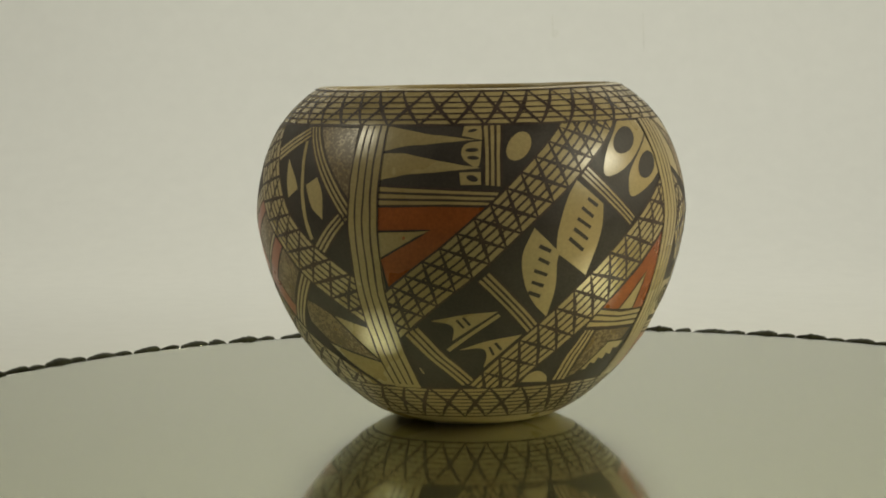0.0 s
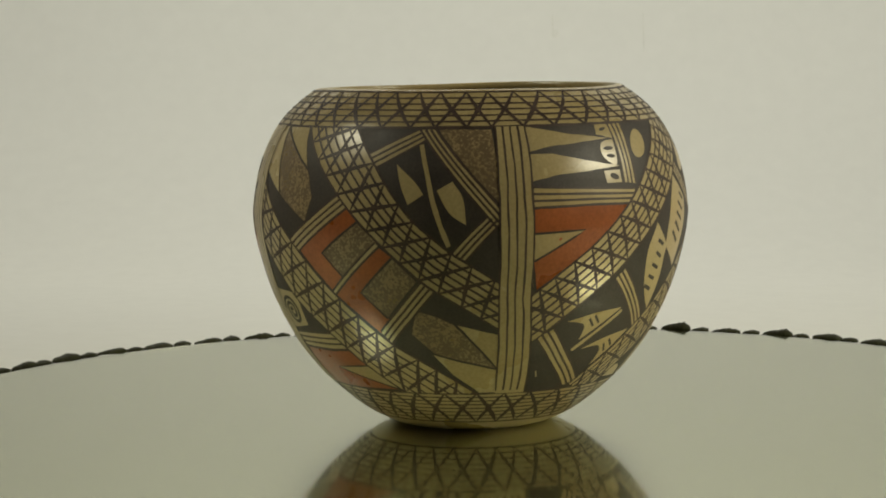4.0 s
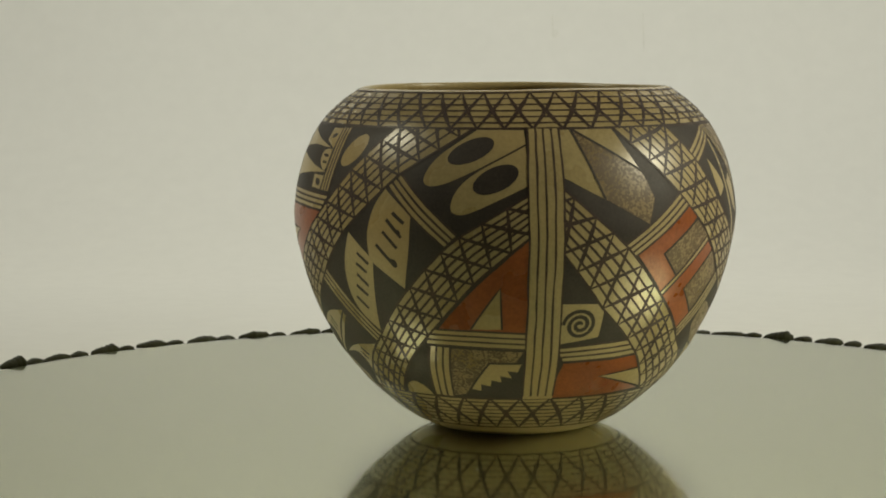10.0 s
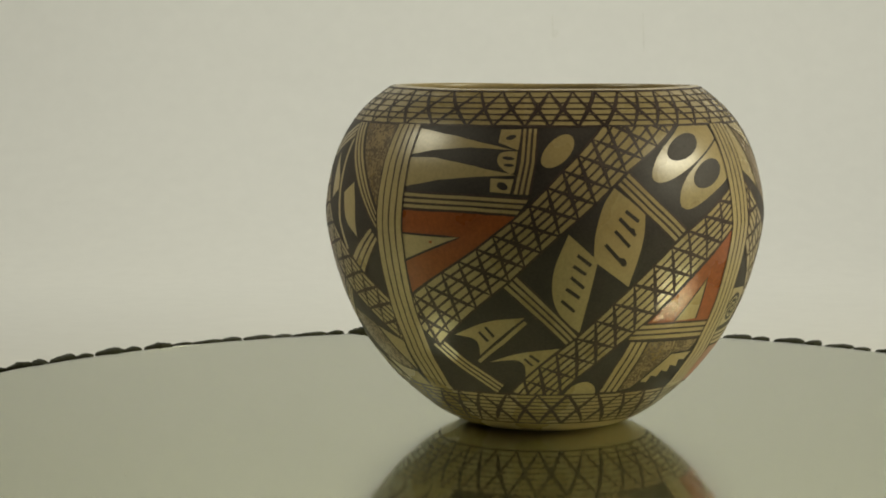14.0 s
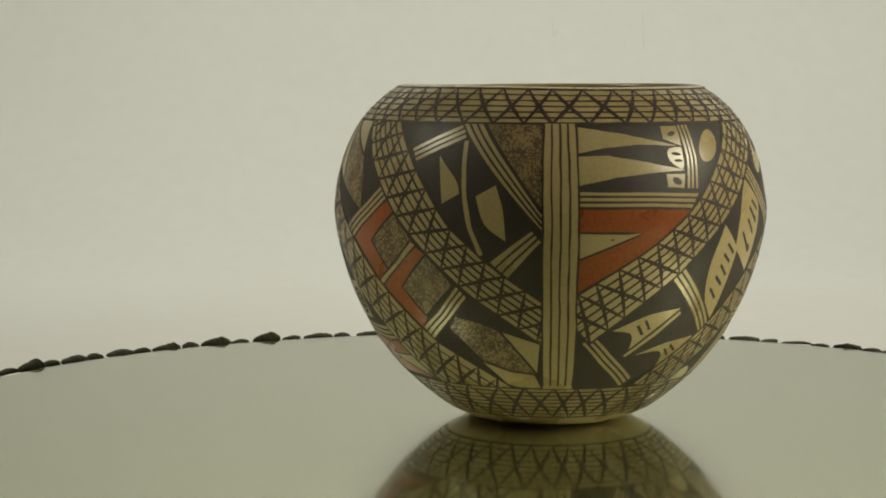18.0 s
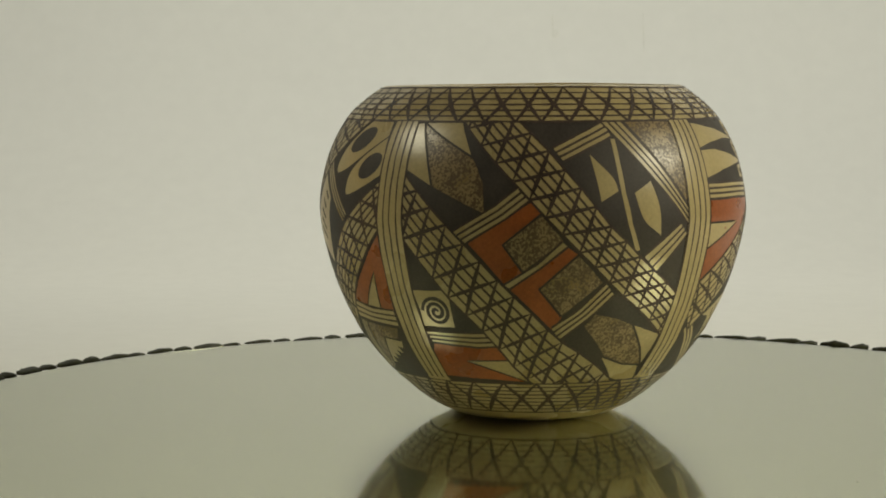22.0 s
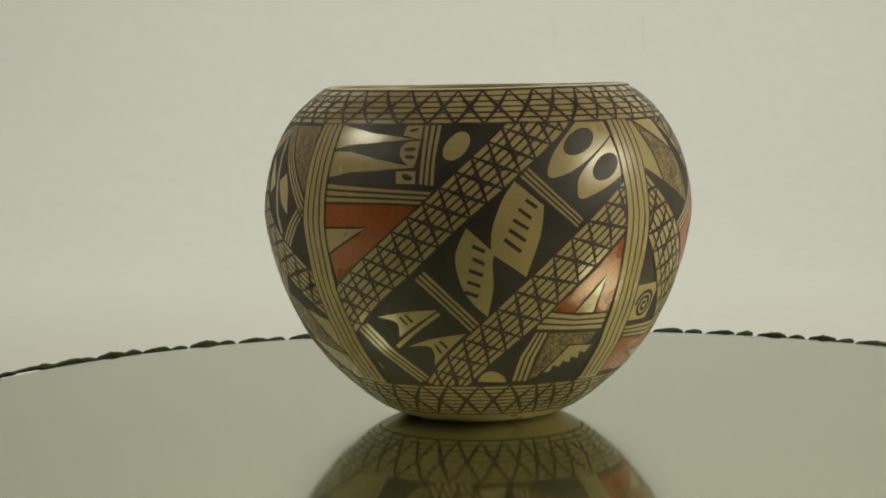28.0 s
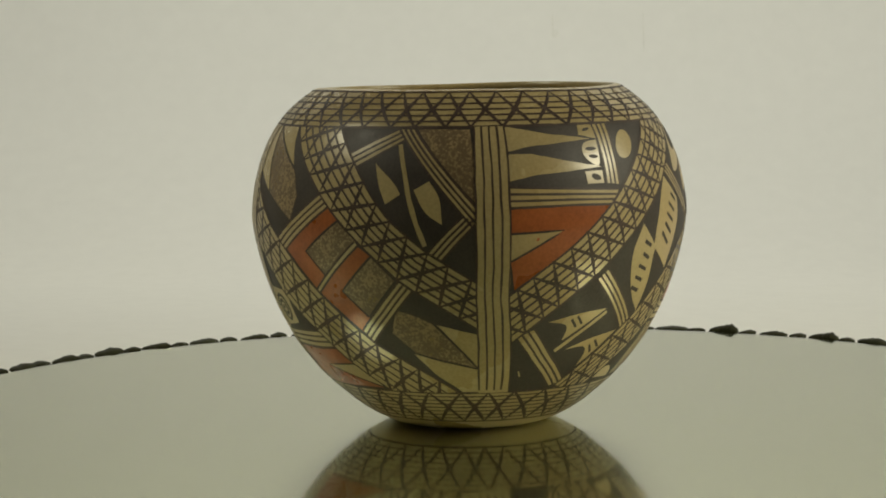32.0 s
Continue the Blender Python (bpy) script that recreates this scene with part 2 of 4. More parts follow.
def lip_wave(angle, h):
    """How far the hand-smoothed mouth rises or dips round the jar, in millimetres."""
    near = min(1.0, max(0.0, (h - 139.0) / 13.0))
    return near * near * (3 - 2 * near) * (0.36 * math.cos(radians(2 * angle - 140)) + 0.12 * math.cos(radians(5 * angle + 40)))


def row_normals():
    out = []
    for k in range(len(ROWS)):
        a, b = ROWS[max(0, k - 1)], ROWS[min(len(ROWS) - 1, k + 1)]
        dh, dr = b[0] - a[0], b[1] - a[1]
        n = math.hypot(dh, dr)
        out.append((dh / n, -dr / n))
    return out


NORMALS = row_normals()


def row_of(h):
    lo, hi = 0, len(HEIGHTS) - 2
    while lo < hi:
        mid = (lo + hi + 1) // 2
        if HEIGHTS[mid] <= h:
            lo = mid
        else:
            hi = mid - 1
    return lo


def radius_at(h):
    k = row_of(h)
    g = (h - HEIGHTS[k]) / (HEIGHTS[k + 1] - HEIGHTS[k])
    return ROWS[k][1] + g * (ROWS[k + 1][1] - ROWS[k][1])


def slope_at(h):
    k = row_of(h)
    return math.hypot(1, (ROWS[k + 1][1] - ROWS[k][1]) / (ROWS[k + 1][0] - ROWS[k][0]))


COL = [(math.sin(radians(k * STEP)), -math.cos(radians(k * STEP))) for k in range(COLUMNS + 1)]


def cut(poly, axis, limit, keep_above):
    out = []
    for i, p in enumerate(poly):
        q = poly[i - 1]
        a = p[axis] >= limit if keep_above else p[axis] <= limit
        b = q[axis] >= limit if keep_above else q[axis] <= limit
        if a != b:
            t = (limit - q[axis]) / (p[axis] - q[axis])
            x = [q[0] + t * (p[0] - q[0]), q[1] + t * (p[1] - q[1])]
            x[axis] = limit
            out.append((x[0], x[1]))
        if a:
            out.append(p)
    return out


def laid_on(name, polys, material, parent, layer, label=""):
    """Convex flat shapes, in degrees round the jar and millimetres up it, laid on the jar's wall as a thin coat of slip."""
    verts, faces, normals, known = [], [], [], {}
    lift = 0.00004 + 0.00006 * layer
    for poly in polys:
        if sum(p[0] * q[1] - q[0] * p[1] for p, q in zip(poly, poly[1:] + poly[:1])) < 0:
            poly = poly[::-1]
        c0 = math.floor(min(p[0] for p in poly) / STEP)
        c1 = math.ceil(max(p[0] for p in poly) / STEP)
        for c in range(c0, c1):
            strip = cut(cut(poly, 0, c * STEP, True), 0, (c + 1) * STEP, False)
            if len(strip) < 3:
                continue
            r0, r1 = row_of(min(p[1] for p in strip)), row_of(max(p[1] for p in strip))
            for r in range(r0, r1 + 1):
                cell = strip
                if r0 != r1:
                    cell = cut(cut(strip, 1, HEIGHTS[r], True), 1, HEIGHTS[r + 1], False)
                if len(cell) < 3:
                    continue
                corners = []
                (sa, ca), (sb, cb) = COL[c % COLUMNS], COL[(c + 1) % COLUMNS]
                for a, h in cell:
                    f = a / STEP - c
                    g = (h - HEIGHTS[r]) / (HEIGHTS[r + 1] - HEIGHTS[r])
                    x, y = sa + f * (sb - sa), ca + f * (cb - ca)
                    rad = (ROWS[r][1] + g * (ROWS[r + 1][1] - ROWS[r][1])) / 1000
                    nr = NORMALS[r][0] + g * (NORMALS[r + 1][0] - NORMALS[r][0])
                    nz = NORMALS[r][1] + g * (NORMALS[r + 1][1] - NORMALS[r][1])
                    spot = (x * (rad + lift * nr), y * (rad + lift * nr), (h + lip_wave(a, h)) / 1000 + lift * nz)
                    key = tuple(round(q * 2e5) for q in spot)
                    if key not in known:
                        known[key] = len(verts)
                        verts.append(spot)
                        flat = math.hypot(x, y)
                        normals.append(Vector((x / flat * nr, y / flat * nr, nz)).normalized())
                    if known[key] not in corners:
                        corners.append(known[key])
                if len(corners) > 2:
                    faces.append(tuple(corners))
    mesh = bpy.data.meshes.new(name)
    mesh.from_pydata(verts, [], faces)
    mesh.materials.append(material)
    mesh.shade_smooth()
    mesh.normals_split_custom_set_from_vertices(normals)
    ob = new(name, mesh)
    ob.parent = parent
    return tagged(ob, label)


HAND = random.Random(11)


def brush(points, width, wobble=0.12):
    """A brush line through points in degrees and millimetres, as quads; width in millimetres."""
    pts = []
    for a, b in zip(points, points[1:]):
        span = math.hypot((b[0] - a[0]) * 1.5, b[1] - a[1])
        n = max(1, round(span / 6))
        pts += [(a[0] + (b[0] - a[0]) * k / n, a[1] + (b[1] - a[1]) * k / n) for k in range(n)]
    pts.append(points[-1])
    sides = []
    for i, p in enumerate(pts):
        a, b = pts[max(0, i - 1)], pts[min(len(pts) - 1, i + 1)]
        level = min(150.0, max(3.0, p[1]))
        per = radius_at(level) * math.pi / 180
        rise = slope_at(level)
        dx, dy = (b[0] - a[0]) * per, (b[1] - a[1]) * rise
        n = math.hypot(dx, dy) or 1
        w = width / 2 * (1 + HAND.uniform(-wobble, wobble))
        sides.append(((p[0] - dy / n * w / per, p[1] + dx / n * w / rise), (p[0] + dy / n * w / per, p[1] - dx / n * w / rise)))
    return [[a[0], b[0], b[1], a[1]] for a, b in zip(sides, sides[1:])]


def triangles(points):
    return [[points[k] for k in tri] for tri in tessellate_polygon([[Vector((p[0], p[1], 0)) for p in points]])]


def even(points, count):
    """count + 1 points at even steps along a bent line."""
    run = [0.0]
    for a, b in zip(points, points[1:]):
        run.append(run[-1] + math.hypot((b[0] - a[0]) * 1.5, b[1] - a[1]))
    out, k = [], 0
    for i in range(count + 1):
        s = run[-1] * i / count
        while k < len(points) - 2 and run[k + 1] < s:
            k += 1
        f = (s - run[k]) / (run[k + 1] - run[k])
        out.append((points[k][0] + f * (points[k + 1][0] - points[k][0]), points[k][1] + f * (points[k + 1][1] - points[k][1])))
    return out


LOW, HIGH = 22.5, 137.7


class Panel:
    """A painted field between two upright bands. Shapes are given in hundredths of its width and millimetres of height."""

    def __init__(self, jar, name, start, width, label):
        self.start, self.width = start, width
        edge = [(start, LOW), (start + width, LOW), (start + width, HIGH), (start, HIGH)]
        self.ground = laid_on(name, [edge], BLACK, jar, 0, label)

    def at(self, points):
        return [(self.start + min(100.0, max(0.0, u)) * self.width / 100, min(HIGH, max(LOW, h))) for u, h in points]

    def lay(self, name, polys, material, layer, label=""):
        return laid_on(name, polys, material, self.ground, layer, label)

    def drawn(self, points):
        """The outline with the small unevenness of a hand-held brush."""
        out = []
        for a, b in zip(points, points[1:] + points[:1]):
            long = math.hypot((b[0] - a[0]) * 1.6, b[1] - a[1])
            n = max(1, round(long / 3.5))
            for k in range(n):
                shake = 0.13 if k else 0.0
                out.append((a[0] + (b[0] - a[0]) * k / n + HAND.uniform(-shake, shake) / 1.6, a[1] + (b[1] - a[1]) * k / n + HAND.uniform(-shake, shake)))
        return [(min(self.start + self.width, max(self.start, a)), min(HIGH, max(LOW, h))) for a, h in out]

    def patch(self, name, material, layer, points):
        self.lay(name, triangles(self.drawn(self.at(points))), material, layer)

    def blob(self, name, material, layer, points):
        ring = points + points[:1]
        self.lay(name, triangles([tuple(p) for p in self.at([(q.x, q.y) for q in spline(ring, 5)[:-1]])]), material, layer)

    def curve(self, name, material, layer, *groups):
        """Corners and soft points by turns, beginning with corners; closed."""
        out = []
        for k, group in enumerate(groups):
            if k % 2 == 0:
                out += group
            else:
                after = groups[(k + 1) % len(groups)][0]
                out += [(q.x, q.y) for q in spline([groups[k - 1][-1]] + group + [after], 5)[1:-1]]
        self.lay(name, triangles(self.at(out)), material, layer)

    def oval(self, name, material, layer, points):
        (cx, cy), (ax, ay), (bx, by) = points
        ring = []
        for k in range(20):
            c, s = math.cos(k * math.pi / 10), math.sin(k * math.pi / 10)
            ring.append((cx + c * (ax - cx) + s * (bx - cx), cy + c * (ay - cy) + s * (by - cy)))
        self.lay(name, triangles(self.at(ring)), material, layer)

    def line(self, name, material, layer, points, width):
        self.lay(name, brush(self.at(points), width), material, layer)

    def spiral(self, name, material, layer, points):
        (cx, cy), (ex, ey) = points
        turn = []
        for k in range(61):
            a, r = 0.252 * k + 0.55, 0.06 + 0.94 * (k / 60) ** 0.92
            turn.append((cx + (ex - cx) * r * math.cos(a), cy + (ey - cy) * r * math.sin(a)))
        self.lay(name, brush(self.at(turn), 1.75), material, layer)

    def between(self, one, two, count):
        one, two = even(self.at(one), count), even(self.at(two), count)
        return one, two

    def stripes(self, name, one, two, count):
        a, b = self.between(one, two, 8)
        quads = [[a[k], a[k + 1], b[k + 1], b[k]] for k in range(8)]
        self.lay(name, quads, CLAY, 1.5)
        for j in range(count + 1):
            f = j / count
            self.lay("painted_line", brush([(p[0] + f * (q[0] - p[0]), p[1] + f * (q[1] - p[1])) for p, q in zip(a, b)], 1.0), BROWN, 1.8)

    def inside(self, polys):
        """What of some convex shapes lies within the field."""
        out = []
        for poly in polys:
            for axis, lo, hi in ((0, self.start, self.start + self.width), (1, LOW, HIGH)):
                poly = cut(poly, axis, lo, True) if len(poly) > 2 else poly
                poly = cut(poly, axis, hi, False) if len(poly) > 2 else poly
            if len(poly) > 2:
                out.append(poly)
        return out

    def lattice(self, name, one, two, first, last, gaps, count=6):
        """A band between two edges: lines along it, and two zigzags whose turns lie on one edge from first to last."""
        real = [[(self.start + u * self.width / 100, h) for u, h in side] for side in (one, two)]
        ends = [(self.start + u * self.width / 100, h) for u, h in (first, last)]
        ahead = Vector(((ends[1][0] - ends[0][0]) * 1.6, ends[1][1] - ends[0][1])).normalized()

        def along(p):
            return p[0] * 1.6 * ahead.x + p[1] * ahead.y

        sides = []
        for side in real:
            side = sorted(side, key=along)
            for tip, back in ((0, 1), (-1, -2)):
                a, b = Vector(side[tip]), Vector(side[back])
                more = tuple(a + (a - b).normalized() * 40)
                side = [more] + side if tip == 0 else side + [more]
            sides.append(side)
        pitch = (along(ends[1]) - along(ends[0])) / gaps
        low, high = min(along(side[1]) for side in sides), max(along(side[-2]) for side in sides)
        k0, k1 = math.floor((low - along(ends[0])) / pitch), math.ceil((high - along(ends[0])) / pitch)

        def meet(side, s):
            for a, b in zip(side, side[1:]):
                if along(a) <= s <= along(b):
                    f = (s - along(a)) / (along(b) - along(a))
                    return (a[0] + f * (b[0] - a[0]), a[1] + f * (b[1] - a[1]))
            return side[0] if s < along(side[0]) else side[-1]

        stations = [along(ends[0]) + pitch * (k + HAND.uniform(-0.08, 0.08)) for k in range(k0, k1 + 1)]
        a, b = ([meet(side, s) for s in stations] for side in sides)
        self.lay(name, self.inside([[p, q, r, t] for p, q, r, t in zip(a, a[1:], b[1:], b)]), CLAY, 2)
        for j in range(count + 1):
            f = j / count
            line = [(p[0] + f * (q[0] - p[0]), p[1] + f * (q[1] - p[1])) for p, q in zip(a, b)]
            self.lay("painted_line", self.inside(brush(line, 1.0)), BROWN, 3)
        for width, layer, odd in ((1.7, 3.5, 0), (1.6, 3.7, 1)):
            zigzag = [(a, b)[(k + odd) % 2][k] for k in range(len(stations))]
            self.lay("lattice_zigzag", self.inside(brush(zigzag, width)), BROWN, layer)


def needle_panel(p):
    p.patch("needle", CLAY, 1, [(-0.1, 136.4), (15.1, 133.3), (31.6, 128.3), (19.1, 129.1), (9, 127.9), (-0.6, 125.5)])
    p.patch("needle", CLAY, 1, [(-0.8, 124.3), (8.8, 124.6), (20.5, 121.7), (32.8, 118.1), (21, 117.1), (10.6, 115.6), (-0.5, 112.2)])
    p.patch("notched_block", CLAY, 1, [(27.6, 136.5), (33.8, 136.6), (33.2, 128.1), (27.3, 131.2)])
    p.blob("notched_block", CLAY, 1, [(33.1, 127.7), (32.2, 119), (29.1, 120.5), (27.5, 123.6), (28, 126.6), (30, 127.6)])
    p.patch("notched_block", CLAY, 1, [(26, 116.7), (32.4, 116.5), (31.4, 110.5), (26, 111.2)])
    p.oval("dot", BLACK, 2, [(30.8, 133.3), (32.3, 133.8), (30.9, 132.4)])
    p.oval("dot", BLACK, 2, [(30.5, 124.9), (32.2, 124.7), (30.6, 124.2)])
    p.oval("dot", BLACK, 2, [(30.8, 122.1), (32.3, 122), (30.8, 121.5)])
    p.oval("dot", BLACK, 2, [(29.3, 113.6), (30.8, 113.2), (29.4, 112)])
    p.stripes("upright_stripes", [(34, 136.8), (33.8, 123.2), (32.2, 110.5)], [(38.7, 136.9), (38.2, 123.3), (36.7, 110.2)], 3)
    p.oval("oval_seed", CLAY, 1, [(44.4, 127.9), (48.6, 133.9), (42.1, 131.1)])
    p.stripes("level_stripes", [(-1, 110.2), (19.9, 109.7), (36.6, 108.6)], [(-0.1, 103.2), (20.3, 102.9), (33.3, 101.8)], 3)
    p.patch("red_field", RED, 1, [(0.2, 102.5), (18.6, 102.3), (34.3, 101.2), (20.9, 86), (0.5, 67.3), (-0.2, 80.6), (0.2, 92.8)])
    p.patch("inset_wedge", CLAY, 2, [(0.1, 92.6), (17.7, 92.2), (-0.3, 81.3)])
    p.line("wedge_outline", BLACK, 3, [(0.2, 92.8), (17.9, 92.2), (-0.4, 81.1)], 0.9)
    p.lattice("lattice_band", [(0.5, 66.3), (20.9, 85.7), (34.9, 102.8), (45.5, 119.8), (57.4, 136.8)], [(6.1, 44.8), (31.2, 74), (45.1, 94.1), (64, 119.8), (83, 137)], (12.1, 75.4), (50, 126.8), 8)
    p.curve("wing", CLAY, 1, [(47, 94.2)], [(43.4, 79.4), (43.2, 67.3), (46, 58.5)], [(51.5, 51.8)], [(53.1, 65.1), (54.5, 77.2)], [(55.1, 82.9)])
    p.curve("wing", CLAY, 1, [(59.5, 113), (68.1, 102.2)], [(67.3, 88.9)], [(64.6, 71.5), (54, 82.9)], [(54.1, 93.8), (56.2, 105.3)])
    p.stripes("cross_stripes", [(60.4, 113.9), (68.4, 101.9), (77.4, 89.9)], [(64.3, 118.9), (72.3, 106.9), (81, 94.9)], 3)
    p.stripes("cross_stripes", [(28.7, 72.1), (37.7, 59.6), (47.4, 46.4)], [(33, 77), (42.1, 63.6), (51.3, 50.5)], 3)
    p.curve("eye_drop", CLAY, 1, [(85.1, 137.4)], [(75.2, 127.3), (71.5, 119.9), (71.5, 115.6), (74.9, 114.8), (82, 118.7)], [(99.4, 131.8), (98.9, 137.4)])
    p.curve("eye_drop", CLAY, 1, [(99.3, 130.9)], [(86.9, 121.2), (81.7, 115), (79.5, 108.9), (79.8, 104.3), (83.6, 103.6), (92.2, 109.4)], [(100.7, 115.6), (100.7, 122.2)])
    p.oval("pupil", BLACK, 2, [(83.9, 128.9), (90.2, 133.1), (82.1, 132.6)])
    p.oval("pupil", BLACK, 2, [(91.2, 117.6), (97, 122.2), (89.1, 121.6)])
    p.lattice("lattice_band", [(28.9, 24.5), (50.9, 49.5), (65.9, 71.8), (79.6, 92.2), (101.4, 112.5)], [(48.7, 25.3), (67.6, 49.3), (76.1, 60.5), (86.7, 77.1), (100.5, 94.4)], (56, 56.9), (93.3, 107.9), 7)
    p.patch("red_wedge", RED, 1, [(100.4, 93), (101.2, 72), (103, 53.3), (72.8, 54.2), (86.2, 74)])
    p.patch("inset_wedge", CLAY, 2, [(92.4, 72.9), (92.4, 55.3), (83.2, 55)])
    p.line("wedge_outline", BLACK, 3, [(92.5, 55.1), (92.4, 73.2), (83.2, 55)], 0.9)
    p.stripes("level_stripes", [(71, 54.5), (85.7, 54.2), (102.4, 53.3)], [(67.8, 47.5), (83.3, 47), (101.4, 46)], 3)
    p.stripes("leaning_stripes", [(68.8, 46.7), (65.9, 35.5), (63.3, 23.3)], [(75.7, 46.3), (73.7, 35.1), (71.6, 23)], 3)
    p.patch("speckled_corner", SPECKLE, 1, [(76.1, 46), (99.1, 45), (96.6, 40.2), (87.9, 40.1), (77.3, 24.6), (71.9, 23.5)])
    p.patch("stepped_cloud", CLAY, 2, [(88, 39.6), (98.5, 39.4), (97.2, 35.8), (93.8, 36.2), (95.2, 32.8), (91.2, 33.8), (91.5, 30.8), (88, 31.7), (87.4, 28.8), (84, 29.7), (83.5, 26.4), (79.9, 27.2), (77.6, 24)])
    p.line("cloud_outline", BLACK, 3, [(98.1, 39.7), (87.9, 39.8), (77.6, 24)], 1)
    p.curve("half_seed", CLAY, 1, [(49, 22.7)], [(52.2, 27.1), (56.6, 28.8), (60.4, 26.5)], [(62, 22.7)])
    p.curve("shell", CLAY, 1, [(12.3, 49.7)], [(23.9, 56.3)], [(35.1, 58.5), (19.6, 40.8)], [(19.7, 46), (17.8, 48.6)])
    p.line("shell_bar", CLAY, 1, [(18.6, 37.7), (27.9, 47.3), (35.4, 56.5)], 1.8)
    p.curve("shell", CLAY, 1, [(22.5, 37.9)], [(33.2, 42.5)], [(45.9, 44.8), (34.4, 31.4)], [(34.2, 36.8), (31.1, 39.2)])
    p.line("dash", BLACK, 2, [(22.9, 54), (25.2, 49.6)], 1.3)
    p.line("dash", BLACK, 2, [(20.6, 51.7), (23.1, 47.4)], 1.3)
    p.line("dash", BLACK, 2, [(36.2, 41.7), (39.3, 38.7)], 1.3)
    p.line("dash", BLACK, 2, [(34.4, 40), (37, 36.7)], 1.3)
    p.stripes("cross_stripes", [(2.6, 44.1), (10.4, 33.7), (21.8, 22.6)], [(7.4, 47.1), (15, 37.6), (25.8, 27.1)], 3)
    p.oval("blemish", RED, 4, [(9.2, 89.7), (9.7, 89.7), (9.2, 90.3)])
    p.line("dash", BLACK, 2, [(49.5, 85.5), (53.3, 81)], 1.5)
    p.line("dash", BLACK, 2, [(48.5, 81), (52.1, 77.2)], 1.5)
    p.line("dash", BLACK, 2, [(48, 76.2), (51.8, 71.4)], 1.5)
    p.line("dash", BLACK, 2, [(46.8, 71.3), (50.7, 67.2)], 1.5)
    p.line("dash", BLACK, 2, [(45.6, 66.2), (49.5, 61.3)], 1.5)
    p.line("dash", BLACK, 2, [(62.4, 103.4), (66.1, 99)], 1.5)
    p.line("dash", BLACK, 2, [(60.6, 100.5), (65.2, 93.2)], 1.5)
    p.line("dash", BLACK, 2, [(59.4, 95.4), (63.7, 88.6)], 1.5)
    p.line("dash", BLACK, 2, [(56.9, 89.8), (62.1, 81.5)], 1.5)
    p.blob("drip", BLACK, 2.2, [(61.2, 84.2), (62.6, 83.6), (63.3, 81.5), (62.6, 80.4), (61.6, 81.2)])
    p.blob("drip", BLACK, 2.2, [(63.4, 96.8), (64.7, 96.1), (65, 94.6), (64, 94.4)])


